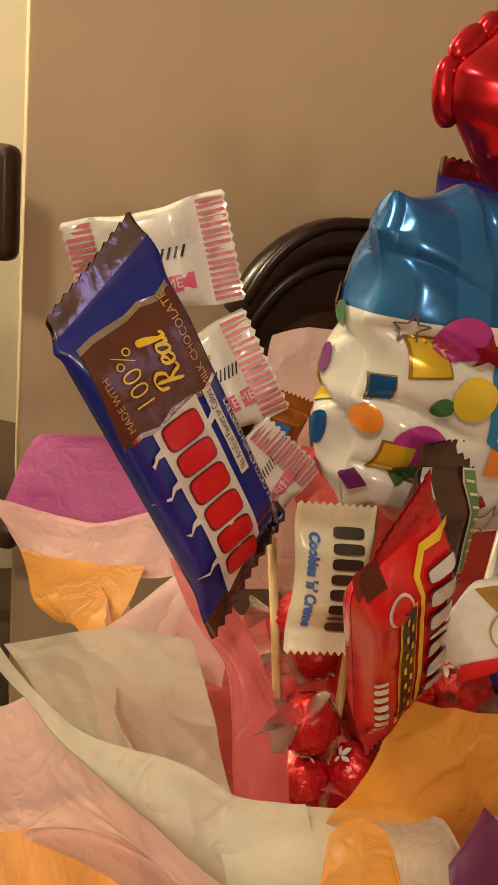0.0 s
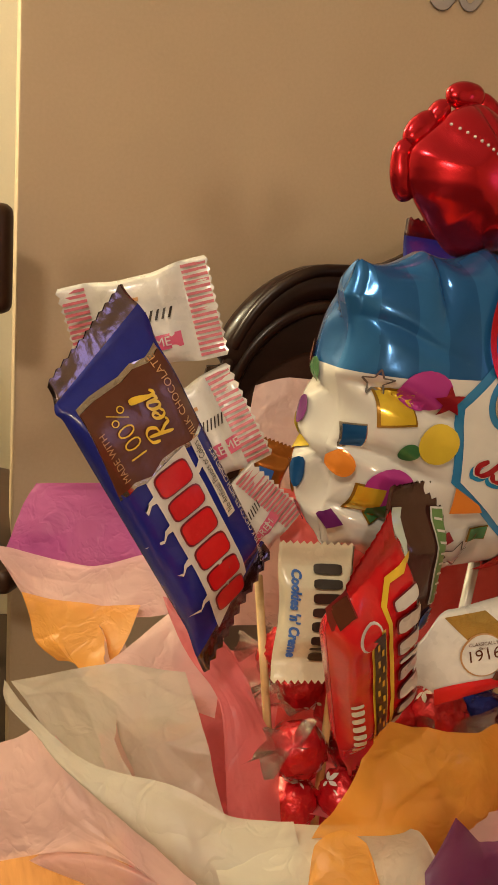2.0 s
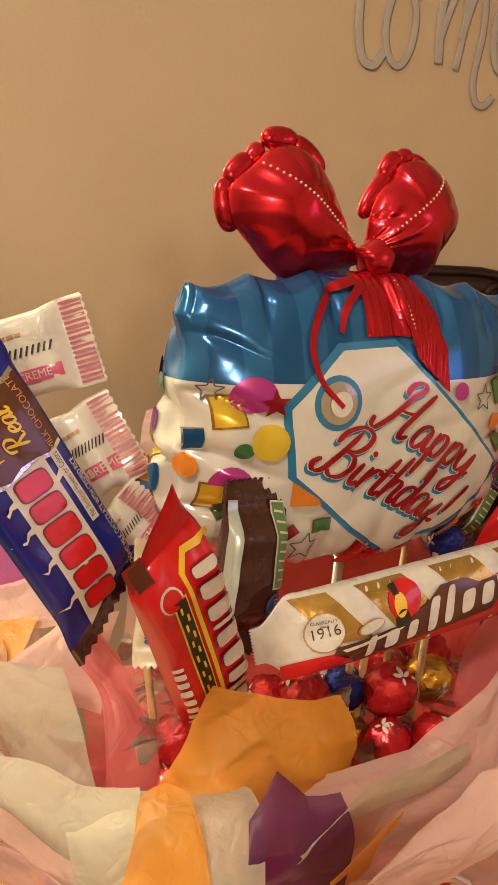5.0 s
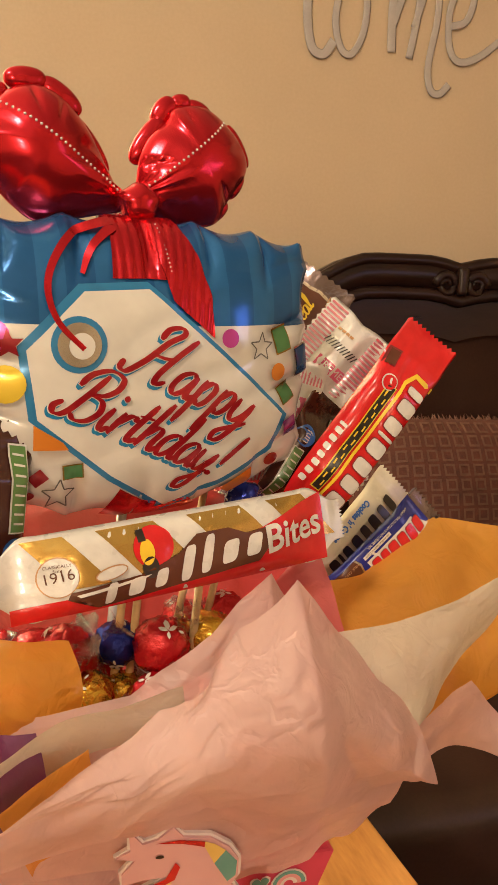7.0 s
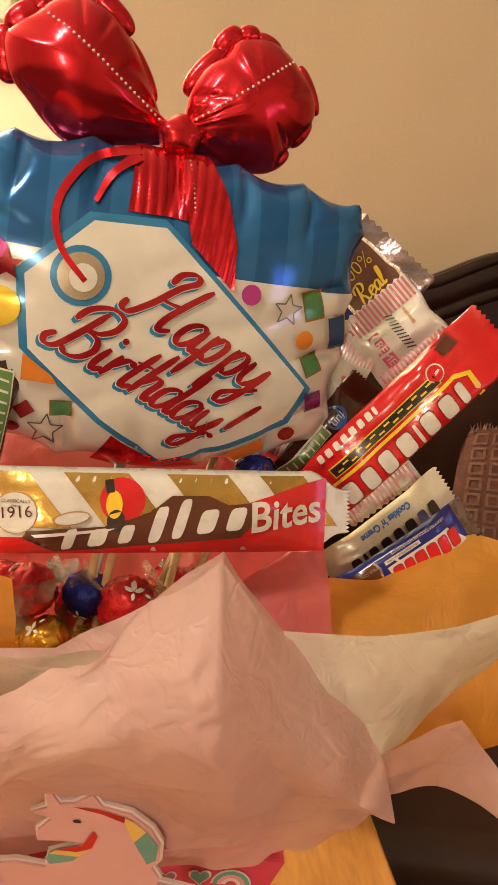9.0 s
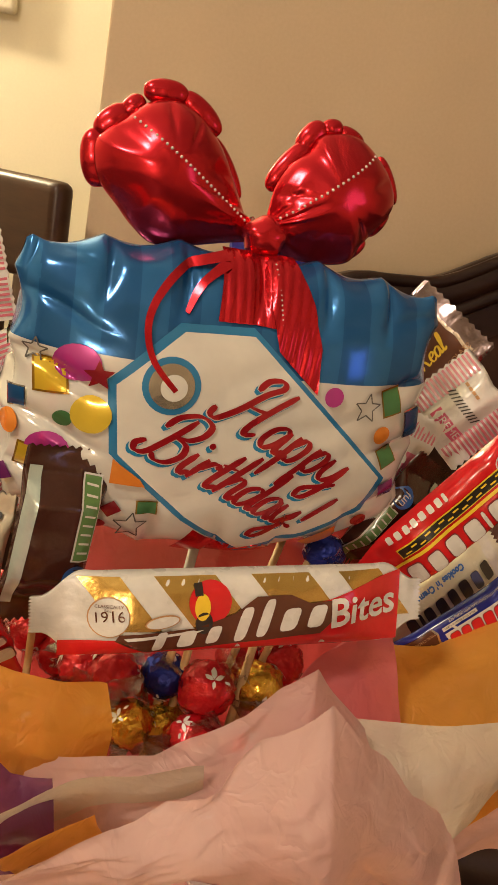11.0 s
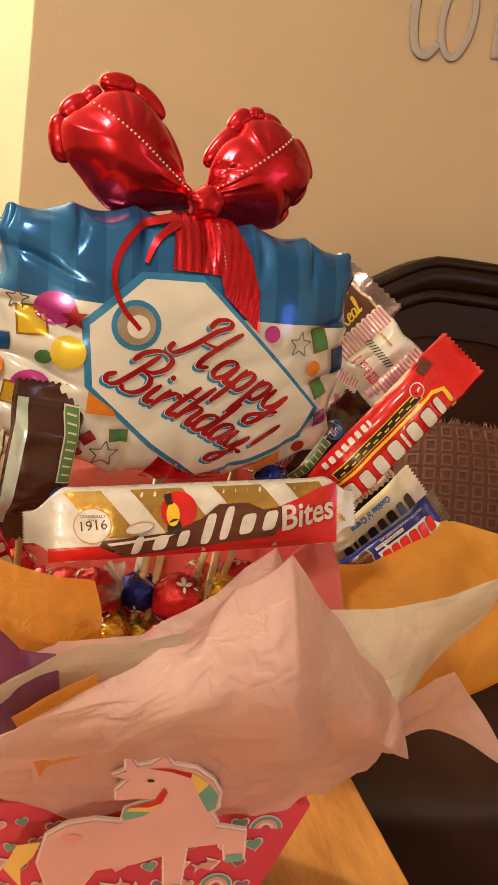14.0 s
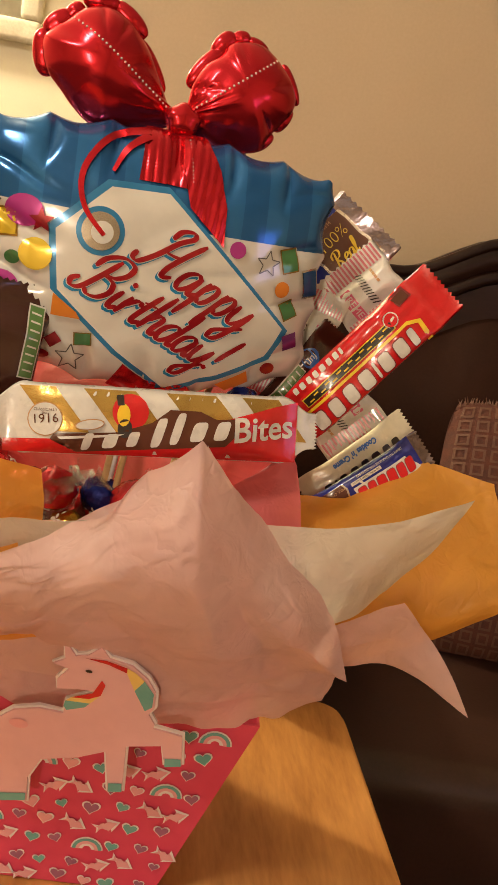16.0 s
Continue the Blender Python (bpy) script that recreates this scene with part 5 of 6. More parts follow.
# ---- wrapped truffles and skewers ----
def truffle(place, radius, mat, label, turn, seed):
    """A foil ball with a leaf sprig printed on it, in a crinkled clear wrapper twisted at both ends."""
    ob = thing("truffle", pose(*place, turn[0], turn[1], turn[2]), label, "truffle", "wrapped truffles")
    rn = random.Random(seed)
    def globe(r, rough, nu, nv):
        def f(u, v):
            a, t = 2 * math.pi * u, math.pi * v
            d = Vector((math.sin(t) * math.cos(a), math.sin(t) * math.sin(a), math.cos(t)))
            crease = abs(noise.noise(d * 2.6 + Vector((seed, 0, 0)))) + 0.5 * abs(noise.noise(d * 6.5 + Vector((0, seed, 0))))
            return d * r * (1 + rough * (crease - 0.35))
        bm = sheet(f, nu, nv)
        bmesh.ops.remove_doubles(bm, verts=bm.verts, dist=1e-5)
        bmesh.ops.recalc_face_normals(bm, faces=bm.faces)
        return bm
    part("ball", globe(radius, 0.22, 36, 24), mat, ob)
    for k in range(3):
        a = 2 * math.pi * k / 3 + seed
        q = Vector((math.cos(a), math.sin(a), rn.uniform(-0.2, 0.35))).normalized() * radius
        m = axes(q * 1.045, (-math.sin(a), math.cos(a), 0), (0, 0, 1)) @ Matrix.Rotation(rn.uniform(0, 6), 4, "Z")
        bm = bmesh.new()
        for bx, by, t, size in ((0, 0, 0.2, 0.42), (0, 0, 1.3, 0.50), (0, 0, 2.3, 0.38), (0, 0, 4.4, 0.30), (0.35, -0.1, -0.5, 0.26)):
            ring = [(bx * radius + size * radius * (x * math.cos(t) - y * math.sin(t)), by * radius + size * radius * (x * math.sin(t) + y * math.cos(t))) for x, y in ((0.06, 0), (0.38, -0.20), (0.75, -0.15), (1, 0), (0.70, 0.22), (0.30, 0.17))]
            bm.faces.new([bm.verts.new(m @ Vector((x, y, 0.0007 - 0.5 * (x * x + y * y) / radius))) for x, y in ring])
        part("white_print", bm, M["p_white"], ob, "white leaf print")
    for s in (-1, 1):
        lean = rn.uniform(-0.5, 0.5)
        def fan(u, v, s=s):
            a = 2 * math.pi * u
            r = radius * (0.24 + 1.0 * v ** 1.5) * (1 + 0.34 * v * math.sin(5 * a + seed) + 0.14 * v * math.sin(11 * a))
            return (r * math.cos(a) * 0.85 + lean * radius * v, r * math.sin(a) * 0.40 + 0.25 * radius * math.sin(4 * a) * v, s * radius * (1.0 + 1.0 * v + 0.12 * math.sin(7 * a) * v))
        part("twisted_end", sheet(fan, 40, 7), M["clear"], ob, "clear twisted wrapper end")
    return ob


for k, (p, r, c) in enumerate((
    ((0.066, 0.345, 0.768), 0.0145, "red"), ((0.058, 0.368, 0.812), 0.0120, "red"), ((0.070, 0.378, 0.785), 0.0130, "red"), ((0.090, 0.374, 0.777), 0.0135, "red"), ((0.066, 0.345, 0.738), 0.0135, "red"), ((0.092, 0.345, 0.742), 0.0135, "red"),
    ((0.146, 0.372, 0.778), 0.0135, "red"), ((0.100, 0.366, 0.756), 0.0130, "red"), ((0.132, 0.335, 0.799), 0.0135, "red"), ((0.180, 0.347, 0.797), 0.0150, "red"), ((0.178, 0.335, 0.772), 0.0135, "red"), ((0.145, 0.330, 0.776), 0.0125, "gold"),
    ((0.206, 0.360, 0.797), 0.0135, "gold"), ((0.113, 0.345, 0.792), 0.0135, "red"), ((0.156, 0.352, 0.795), 0.0125, "blue"), ((0.190, 0.392, 0.790), 0.0135, "red"), ((0.214, 0.390, 0.797), 0.0135, "red"), ((0.160, 0.348, 0.768), 0.0125, "gold"),
    ((0.225, 0.405, 0.862), 0.0115, "blue"), ((0.205, 0.335, 0.775), 0.0135, "red"), ((0.060, 0.395, 0.790), 0.0135, "red"), ((0.125, 0.345, 0.765), 0.0130, "gold"),
)):
    truffle(p, r, M["p_ball_" + c], dict(red="red foil truffle ball in clear twisted wrapper", gold="gold foil truffle ball in clear twisted wrapper", blue="blue foil truffle ball in clear twisted wrapper")[c], (k * 37 % 90 + 45, k * 53 % 60 - 30, k * 71 % 180), k)
for a, b in (((0.168, 0.352, 0.832), (0.156, 0.346, 0.700)), ((0.160, 0.350, 0.832), (0.148, 0.346, 0.700)), ((0.200, 0.352, 0.830), (0.188, 0.346, 0.700)), ((0.202, 0.409, 0.872), (0.172, 0.352, 0.720)), ((0.222, 0.407, 0.878), (0.186, 0.352, 0.720)), ((0.040, 0.372, 0.85), (0.062, 0.350, 0.70)), ((0.080, 0.352, 0.83), (0.080, 0.345, 0.70))):
    ob = thing("skewer", axes(a, Vector(b) - Vector(a), (0, 1, 0)), "thin bamboo skewer stuck among the candy", "skewer", "bamboo skewers")
    part("shaft", tube([(t * (Vector(b) - Vector(a)).length, 0, 0) for t in (0, 0.5, 1)], 0.0022, 8), M["stick"], ob)


# ---- tissue paper ----
def cubic(p, t):
    n = len(p) - 1
    i = min(int(t * n), n - 1)
    t = t * n - i
    p0, p1, p2, p3 = p[max(i - 1, 0)], p[i], p[i + 1], p[min(i + 2, n)]
    if i == 0:
        p0 = 2 * p1 - p2
    if i == n - 1:
        p3 = 2 * p2 - p1
    return 0.5 * (2 * p1 + (p2 - p0) * t + (2 * p0 - 5 * p1 + 4 * p2 - p3) * t * t + (3 * p1 - p0 - 3 * p2 + p3) * t ** 3)


def tissue(rows, mat, label, crumple=0.004, n=64, seed=0, crisp=0.45):
    """A draped paper sheet through a few guide points, crumpled in sharp facets."""
    rows = [[Vector(p) for p in r] for r in rows]
    off = Vector((seed * 5.3, seed * 2.1, seed * 0.7))
    span = (rows[0][-1] - rows[-1][0]).cross(rows[0][0] - rows[-1][-1]).normalized()
    wide, tall = (rows[0][0] - rows[0][-1]).length, (rows[0][0] - rows[-1][0]).length
    turn = random.Random(100 + seed).uniform(0, 3)
    c, s = math.cos(turn), math.sin(turn)
    def straight(r, t):
        k = min(int(t * (len(r) - 1)), len(r) - 2)
        return r[k].lerp(r[k + 1], t * (len(r) - 1) - k)
    def f(u, v):
        fold = crisp * (1 - u) ** 2
        p = cubic([cubic(r, v).lerp(straight(r, v), fold) for r in rows], u)
        d = noise.noise_vector(p * 22 + off) * 0.010
        x, y = v * wide + d.x, u * tall + d.y
        x, y = x * c - y * s, x * s + y * c
        calm = 0.45 + 0.55 * smooth_step(-0.15, 0.25, noise.noise(p * 14 - off))
        fold = (facets(x * 21, y * 34, seed) - 0.5) * 1.3 + (facets(x * 60, y * 47, seed + 9) - 0.5) * 0.55 * calm + (facets(x * 150, y * 120, seed + 5) - 0.5) * 0.17 * calm
        rim = min(u, v, 1 - u, 1 - v)
        wave = noise.noise_vector(p * 30 + off) * 0.002 * (1 - smooth_step(0, 0.12, rim))
        return p + span * fold * crumple * 1.55 + wave
    bm = sheet(f, n, n)
    ob = link("tissue_sheet", bm, mat)
    return tagged(ob, label, "tissue paper", "tissue paper in the box")
# front, right and back sheets
tissue([[(0.118, 0.195, 0.783), (0.165, 0.222, 0.811), (0.205, 0.235, 0.838), (0.241, 0.240, 0.872), (0.270, 0.283, 0.830), (0.307, 0.320, 0.781)],
        [(0.098, 0.205, 0.756), (0.160, 0.220, 0.778), (0.206, 0.226, 0.796), (0.251, 0.230, 0.812), (0.289, 0.282, 0.784), (0.325, 0.322, 0.747)],
        [(0.070, 0.270, 0.710), (0.130, 0.295, 0.715), (0.180, 0.300, 0.720), (0.245, 0.300, 0.725), (0.290, 0.325, 0.720), (0.330, 0.350, 0.715)],
        [(0.040, 0.308, 0.664), (0.110, 0.322, 0.660), (0.170, 0.330, 0.658), (0.230, 0.346, 0.657), (0.280, 0.366, 0.660), (0.318, 0.390, 0.680)]], M["tissue_pink"], "large pale pink tissue sheet draped over the box front", 0.0068, 160, 1, 0.9)
tissue([[(0.118, 0.262, 0.800), (0.170, 0.275, 0.806), (0.205, 0.282, 0.832), (0.233, 0.286, 0.860), (0.262, 0.320, 0.815)],
        [(0.118, 0.258, 0.770), (0.170, 0.265, 0.775), (0.210, 0.270, 0.790), (0.240, 0.280, 0.800), (0.275, 0.325, 0.780)],
        [(0.115, 0.300, 0.690), (0.170, 0.310, 0.690), (0.210, 0.315, 0.690), (0.245, 0.325, 0.690), (0.275, 0.355, 0.690)]], M["tissue_pink"], "pink tissue sheet with a pointed top behind the front sheet", 0.0034, 96, 2, 0.95)
tissue([[(0.318, 0.330, 0.757), (0.335, 0.345, 0.764), (0.356, 0.362, 0.770)], [(0.322, 0.340, 0.740), (0.350, 0.365, 0.742), (0.385, 0.385, 0.735)], [(0.326, 0.355, 0.722), (0.365, 0.385, 0.715), (0.415, 0.392, 0.690)]], M["tissue_pink"], "pink tissue corner hanging over the box side", 0.003, 76, 3)
tissue([[(0.255, 0.425, 0.800), (0.305, 0.440, 0.806), (0.350, 0.462, 0.838), (0.402, 0.455, 0.836)], [(0.270, 0.385, 0.785), (0.315, 0.400, 0.795), (0.365, 0.425, 0.810), (0.415, 0.430, 0.800)], [(0.285, 0.345, 0.740), (0.325, 0.356, 0.738), (0.370, 0.392, 0.750), (0.420, 0.410, 0.762)], [(0.270, 0.380, 0.680), (0.290, 0.390, 0.680), (0.320, 0.415, 0.690), (0.350, 0.430, 0.700)]], M["tissue_orange"], "bright orange tissue sheet spreading out at the side", 0.004, 96, 4)
tissue([[(0.258, 0.340, 0.806), (0.300, 0.345, 0.812), (0.340, 0.352, 0.824), (0.380, 0.360, 0.846)], [(0.268, 0.318, 0.790), (0.305, 0.325, 0.795), (0.335, 0.342, 0.800), (0.366, 0.362, 0.812)], [(0.280, 0.308, 0.765), (0.308, 0.312, 0.762), (0.326, 0.340, 0.764), (0.344, 0.365, 0.775)]], M["tissue_white"], "white tissue sheet lying over the orange one", 0.003, 86, 5)
tissue([[(0.250, 0.385, 0.828), (0.265, 0.389, 0.841), (0.271, 0.390, 0.834)], [(0.232, 0.370, 0.812), (0.259, 0.378, 0.818), (0.277, 0.384, 0.816)], [(0.218, 0.352, 0.786), (0.259, 0.352, 0.778), (0.292, 0.365, 0.774)]], M["tissue_rose"], "rose tissue sheet under the red bar", 0.003, 76, 6)
tissue([[(0.078, 0.250, 0.853), (0.100, 0.262, 0.842), (0.122, 0.275, 0.832), (0.140, 0.290, 0.824)], [(0.068, 0.246, 0.830), (0.096, 0.250, 0.824), (0.126, 0.262, 0.815), (0.147, 0.285, 0.808)], [(0.055, 0.244, 0.806), (0.090, 0.246, 0.800), (0.125, 0.262, 0.792), (0.146, 0.288, 0.786)], [(0.052, 0.270, 0.760), (0.090, 0.272, 0.755), (0.125, 0.280, 0.750), (0.146, 0.296, 0.750)]], M["tissue_orange"], "orange tissue sheet curling at the front", 0.0042, 92, 7)
tissue([[(0.092, 0.230, 0.804), (0.104, 0.237, 0.821), (0.118, 0.242, 0.806), (0.134, 0.248, 0.803)], [(0.092, 0.220, 0.790), (0.106, 0.226, 0.790), (0.122, 0.230, 0.788), (0.140, 0.240, 0.786)], [(0.090, 0.235, 0.755), (0.106, 0.238, 0.750), (0.124, 0.242, 0.750), (0.140, 0.250, 0.752)]], M["tissue_purple"], "dark purple tissue tucked into the front", 0.004, 76, 8, 0.95)
tissue([[(0.112, 0.217, 0.797), (0.124, 0.225, 0.803), (0.145, 0.238, 0.812), (0.170, 0.250, 0.812), (0.195, 0.262, 0.815)], [(0.114, 0.232, 0.780), (0.124, 0.240, 0.785), (0.145, 0.252, 0.790), (0.170, 0.262, 0.792), (0.195, 0.272, 0.795)], [(0.100, 0.275, 0.730), (0.120, 0.282, 0.730), (0.145, 0.292, 0.730), (0.170, 0.300, 0.730), (0.195, 0.306, 0.730)]], M["tissue_white"], "white tissue edge behind the large pink sheet", 0.002, 86, 9)
tissue([[(0.124, 0.214, 0.786), (0.132, 0.218, 0.792), (0.145, 0.225, 0.799), (0.158, 0.233, 0.806)], [(0.126, 0.226, 0.772), (0.132, 0.230, 0.776), (0.145, 0.238, 0.780), (0.158, 0.248, 0.784)], [(0.128, 0.266, 0.722), (0.132, 0.272, 0.724), (0.145, 0.280, 0.725), (0.158, 0.288, 0.726)]], M["tissue_orange"], "orange tissue edge beside the white one", 0.0024, 84, 10)
# left front: rolled white sheet with an orange one inside, pink below
tissue([[(-0.072, 0.312, 0.821), (-0.051, 0.324, 0.819), (-0.026, 0.333, 0.820), (0.005, 0.335, 0.816)], [(-0.061, 0.309, 0.809), (-0.041, 0.321, 0.807), (-0.018, 0.324, 0.803), (0.014, 0.324, 0.799)], [(-0.046, 0.305, 0.789), (-0.027, 0.310, 0.785), (-0.008, 0.312, 0.782), (0.021, 0.309, 0.781)], [(-0.024, 0.297, 0.759), (-0.007, 0.296, 0.755), (0.010, 0.295, 0.754), (0.032, 0.292, 0.759)]], M["tissue_white"], "white tissue sheet folded open at the side", 0.0085, 110, 11)
tissue([[(-0.073, 0.311, 0.821), (-0.056, 0.299, 0.812), (-0.038, 0.284, 0.806), (-0.019, 0.274, 0.806), (0.001, 0.266, 0.806), (0.024, 0.258, 0.801), (0.048, 0.254, 0.802)], [(-0.071, 0.305, 0.818), (-0.053, 0.292, 0.809), (-0.035, 0.277, 0.803), (-0.016, 0.265, 0.802), (0.004, 0.255, 0.800), (0.025, 0.246, 0.796), (0.049, 0.239, 0.799)], [(-0.067, 0.302, 0.815), (-0.051, 0.288, 0.805), (-0.029, 0.270, 0.798), (-0.010, 0.256, 0.792), (0.007, 0.245, 0.788), (0.027, 0.234, 0.784), (0.051, 0.226, 0.786)], [(-0.063, 0.315, 0.804), (-0.044, 0.300, 0.792), (-0.019, 0.279, 0.783), (-0.000, 0.263, 0.776), (0.017, 0.249, 0.770), (0.034, 0.236, 0.764), (0.057, 0.229, 0.761)]], M["tissue_white"], "folded white tissue edge sweeping along the box corner", 0.0022, 96, 24)
tissue([[(0.017, 0.256, 0.793), (0.035, 0.258, 0.797), (0.060, 0.257, 0.799), (0.080, 0.251, 0.805), (0.094, 0.242, 0.810), (0.099, 0.233, 0.806)], [(0.018, 0.244, 0.791), (0.036, 0.239, 0.797), (0.055, 0.232, 0.802), (0.073, 0.228, 0.805), (0.089, 0.225, 0.804), (0.100, 0.224, 0.796)], [(0.022, 0.233, 0.782), (0.038, 0.222, 0.783), (0.057, 0.213, 0.784), (0.075, 0.209, 0.783), (0.088, 0.209, 0.779), (0.099, 0.212, 0.770)], [(0.029, 0.221, 0.746), (0.044, 0.212, 0.746), (0.062, 0.206, 0.746), (0.079, 0.205, 0.743), (0.090, 0.208, 0.740), (0.097, 0.212, 0.736)]], M["tissue_white"], "white tissue sheet rolled over the front rim", 0.0022, 100, 12)
tissue([[(0.048, 0.215, 0.798), (0.051, 0.223, 0.818), (0.061, 0.226, 0.822), (0.070, 0.224, 0.818), (0.074, 0.217, 0.807)], [(0.043, 0.206, 0.785), (0.051, 0.212, 0.802), (0.061, 0.212, 0.806), (0.071, 0.212, 0.801), (0.078, 0.209, 0.788)], [(0.041, 0.200, 0.745), (0.055, 0.200, 0.745), (0.068, 0.200, 0.746), (0.076, 0.200, 0.745), (0.082, 0.200, 0.745)]], M["tissue_orange"], "small orange tissue curl in the white roll", 0.002, 76, 13)
tissue([[(-0.110, 0.317, 0.773), (-0.071, 0.312, 0.792), (-0.055, 0.308, 0.803), (-0.033, 0.286, 0.793), (-0.007, 0.264, 0.785), (0.012, 0.251, 0.783), (0.032, 0.235, 0.778)], [(-0.105, 0.304, 0.756), (-0.067, 0.293, 0.774), (-0.048, 0.286, 0.783), (-0.029, 0.273, 0.780), (-0.006, 0.256, 0.774), (0.013, 0.243, 0.773), (0.032, 0.228, 0.769)], [(-0.086, 0.289, 0.742), (-0.064, 0.281, 0.755), (-0.045, 0.274, 0.766), (-0.023, 0.266, 0.772), (-0.002, 0.253, 0.772), (0.015, 0.241, 0.768), (0.034, 0.224, 0.758)]], M["tissue_pink"], "pink tissue sheet hanging over the front corner", 0.003, 100, 14)
tissue([[(-0.057, 0.282, 0.754), (-0.047, 0.279, 0.762), (-0.024, 0.271, 0.768), (-0.002, 0.258, 0.769), (0.020, 0.245, 0.766)], [(-0.050, 0.277, 0.756), (-0.038, 0.272, 0.761), (-0.018, 0.263, 0.766), (0.003, 0.251, 0.766), (0.024, 0.237, 0.763)], [(-0.035, 0.278, 0.750), (-0.018, 0.268, 0.748), (-0.004, 0.257, 0.746), (0.014, 0.243, 0.739), (0.033, 0.229, 0.729)]], M["tissue_pale"], "pale pink tissue fold under the hanging pink sheet", 0.002, 70, 25)
tissue([[(-0.008, 0.382, 0.831), (0.005, 0.378, 0.830), (0.020, 0.371, 0.820), (0.033, 0.362, 0.809)], [(0.007, 0.362, 0.811), (0.018, 0.358, 0.806), (0.031, 0.354, 0.800), (0.042, 0.351, 0.793)], [(0.023, 0.343, 0.794), (0.031, 0.341, 0.791), (0.041, 0.339, 0.783), (0.051, 0.341, 0.777)], [(0.028, 0.324, 0.770), (0.036, 0.323, 0.764), (0.047, 0.324, 0.758), (0.057, 0.328, 0.753)], [(0.032, 0.310, 0.751), (0.040, 0.310, 0.745), (0.051, 0.312, 0.741), (0.060, 0.317, 0.735)]], M["tissue_rose"], "rose pink tissue sheet beside the truffles", 0.0022, 86, 15)
tissue([[(-0.092, 0.496, 0.848), (-0.070, 0.487, 0.852), (-0.046, 0.476, 0.858), (-0.031, 0.467, 0.853), (-0.012, 0.459, 0.854)], [(-0.099, 0.487, 0.834), (-0.070, 0.475, 0.836), (-0.043, 0.466, 0.840), (-0.027, 0.458, 0.840), (-0.007, 0.450, 0.841)], [(-0.106, 0.473, 0.813), (-0.073, 0.458, 0.808), (-0.049, 0.449, 0.812), (-0.024, 0.443, 0.821), (-0.002, 0.437, 0.823)]], M["tissue_magenta"], "purple tissue sheet standing at the back corner", 0.0022, 82, 16)
tissue([[(-0.117, 0.469, 0.816), (-0.100, 0.463, 0.817), (-0.072, 0.454, 0.815), (-0.049, 0.444, 0.818), (-0.021, 0.438, 0.828), (-0.003, 0.431, 0.831)], [(-0.104, 0.457, 0.809), (-0.087, 0.447, 0.804), (-0.063, 0.437, 0.806), (-0.041, 0.430, 0.809), (-0.018, 0.424, 0.816), (-0.004, 0.419, 0.818)], [(-0.089, 0.443, 0.798), (-0.078, 0.436, 0.798), (-0.055, 0.423, 0.798), (-0.036, 0.415, 0.799), (-0.015, 0.409, 0.805), (-0.003, 0.405, 0.809)]], M["tissue_pale"], "pale tissue sheet below the purple one", 0.0022, 76, 17)
tissue([[(-0.089, 0.436, 0.802), (-0.068, 0.428, 0.803), (-0.042, 0.418, 0.805), (-0.018, 0.409, 0.812)], [(-0.082, 0.424, 0.792), (-0.062, 0.414, 0.794), (-0.040, 0.404, 0.796), (-0.023, 0.398, 0.801)], [(-0.076, 0.412, 0.783), (-0.064, 0.406, 0.788), (-0.047, 0.390, 0.783), (-0.031, 0.384, 0.789)], [(-0.063, 0.402, 0.778), (-0.053, 0.396, 0.780), (-0.042, 0.381, 0.777), (-0.030, 0.371, 0.775)]], M["tissue_orange"], "orange tissue corner at the back", 0.0022, 76, 18)
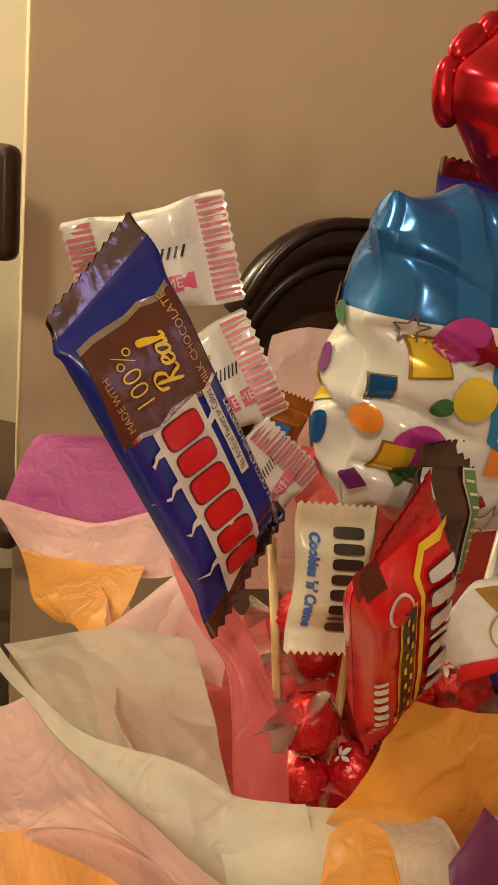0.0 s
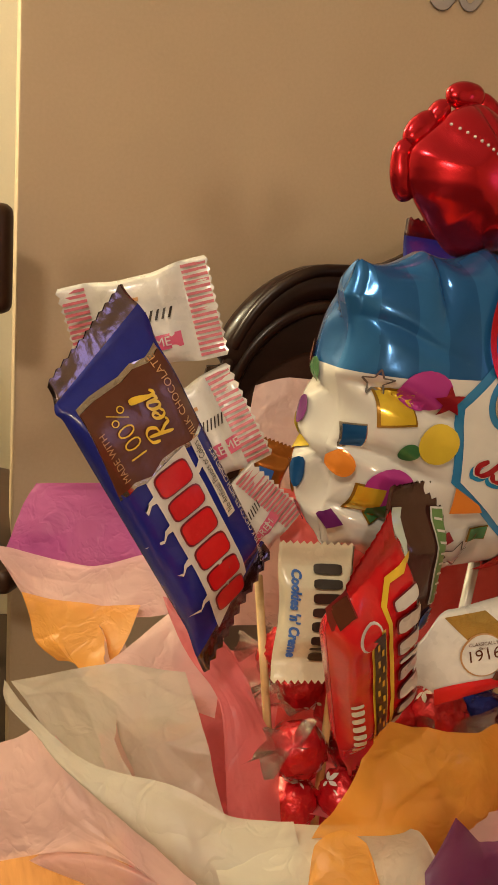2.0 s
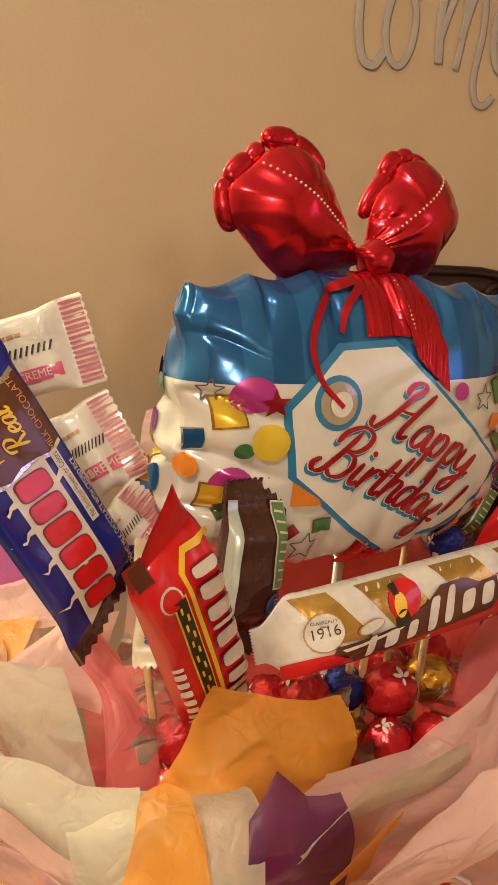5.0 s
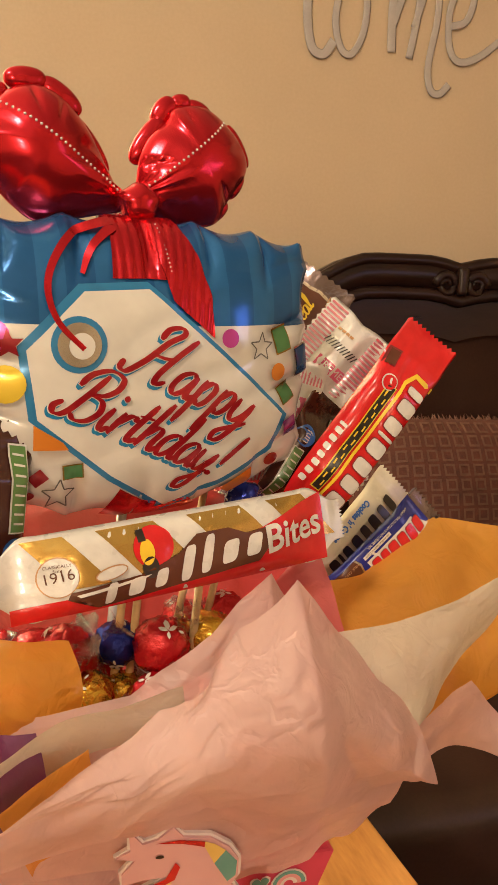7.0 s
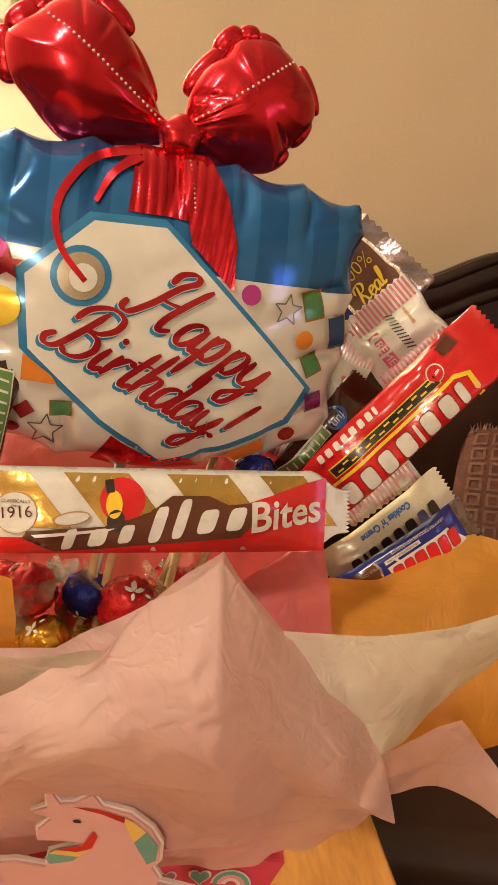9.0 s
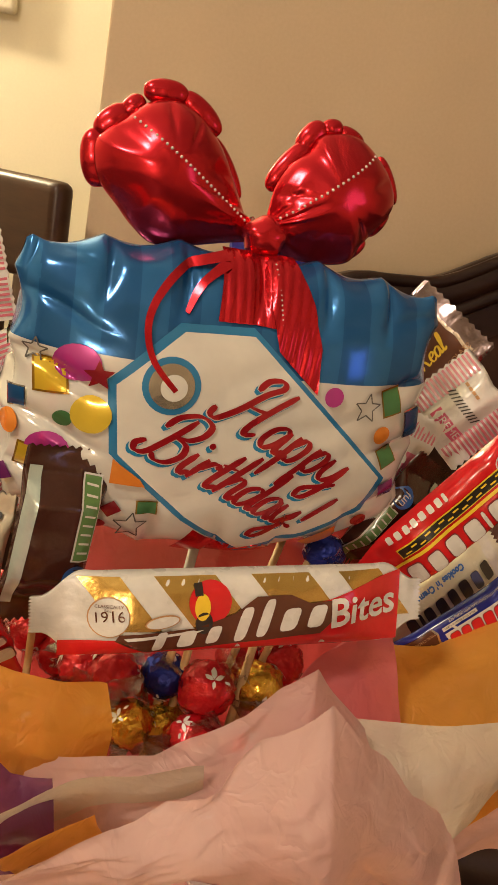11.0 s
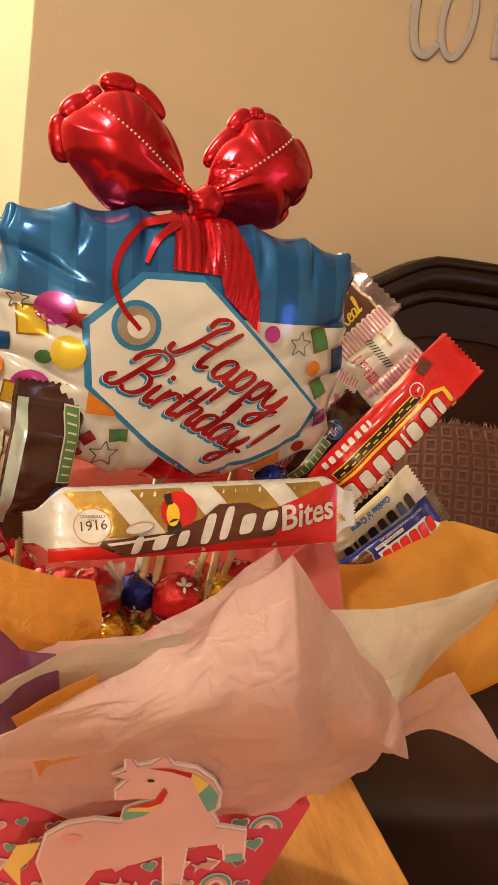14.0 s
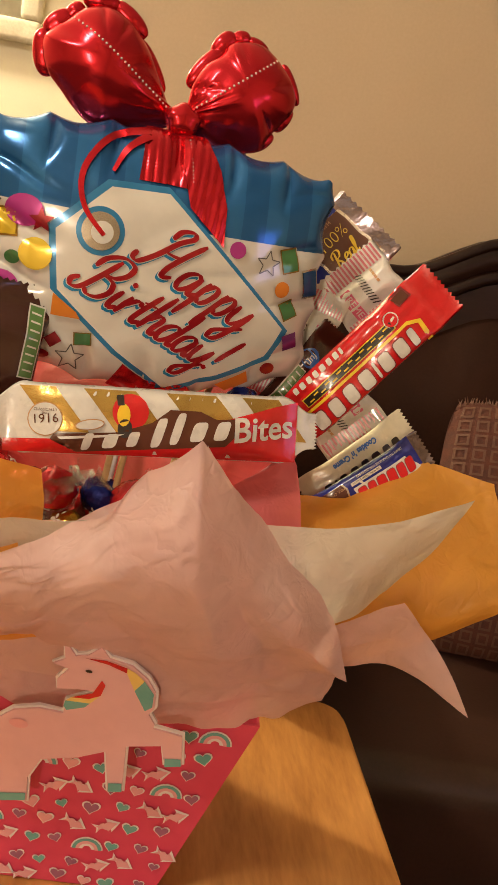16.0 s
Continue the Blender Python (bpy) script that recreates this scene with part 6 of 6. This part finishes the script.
tissue([[(-0.009, 0.391, 0.811), (0.002, 0.391, 0.820), (0.016, 0.387, 0.823), (0.031, 0.384, 0.826)], [(-0.022, 0.374, 0.805), (-0.005, 0.373, 0.807), (0.009, 0.371, 0.806), (0.025, 0.370, 0.805)], [(-0.038, 0.360, 0.798), (-0.014, 0.355, 0.796), (0.003, 0.351, 0.788), (0.022, 0.352, 0.780)]], M["tissue_pink"], "pink tissue fold behind the navy bar", 0.0022, 76, 19)
tissue([[(0.040, 0.480, 0.925), (0.060, 0.478, 0.932), (0.090, 0.478, 0.930)], [(0.036, 0.465, 0.890), (0.060, 0.465, 0.890), (0.090, 0.465, 0.890)], [(0.030, 0.450, 0.780), (0.060, 0.450, 0.780), (0.095, 0.450, 0.780)]], M["tissue_pink"], "pink tissue sheet standing behind the balloon", 0.003, 76, 20)
tissue([[(0.050, 0.450, 0.872), (0.130, 0.440, 0.868), (0.200, 0.450, 0.872), (0.290, 0.475, 0.870)], [(0.055, 0.415, 0.852), (0.130, 0.405, 0.850), (0.200, 0.415, 0.855), (0.275, 0.440, 0.850)], [(0.060, 0.395, 0.800), (0.130, 0.392, 0.805), (0.200, 0.405, 0.810), (0.255, 0.415, 0.800)], [(0.060, 0.385, 0.740), (0.130, 0.385, 0.740), (0.200, 0.395, 0.740), (0.250, 0.405, 0.740)]], M["tissue_red"], "bright red tissue sheet under the balloon", 0.004, 96, 21)
tissue([[(0.005, 0.330, 0.728), (0.100, 0.335, 0.735), (0.180, 0.335, 0.742), (0.260, 0.370, 0.735)], [(0.010, 0.400, 0.740), (0.100, 0.400, 0.745), (0.180, 0.400, 0.745), (0.250, 0.430, 0.740)], [(-0.010, 0.480, 0.735), (0.080, 0.490, 0.740), (0.160, 0.510, 0.740), (0.240, 0.530, 0.735)]], M["tissue_rose"], "crumpled rose tissue filling the box", 0.008, 96, 22)
tissue([[(-0.02, 0.30, 0.800), (-0.035, 0.37, 0.800), (-0.05, 0.44, 0.795), (-0.06, 0.50, 0.790)], [(0.010, 0.305, 0.730), (-0.005, 0.38, 0.730), (-0.02, 0.45, 0.730), (-0.03, 0.515, 0.73)], [(0.012, 0.310, 0.660), (-0.005, 0.385, 0.660), (-0.02, 0.455, 0.660), (-0.035, 0.52, 0.66)]], M["tissue_pink"], "pink tissue lining the box side", 0.004, 76, 23)
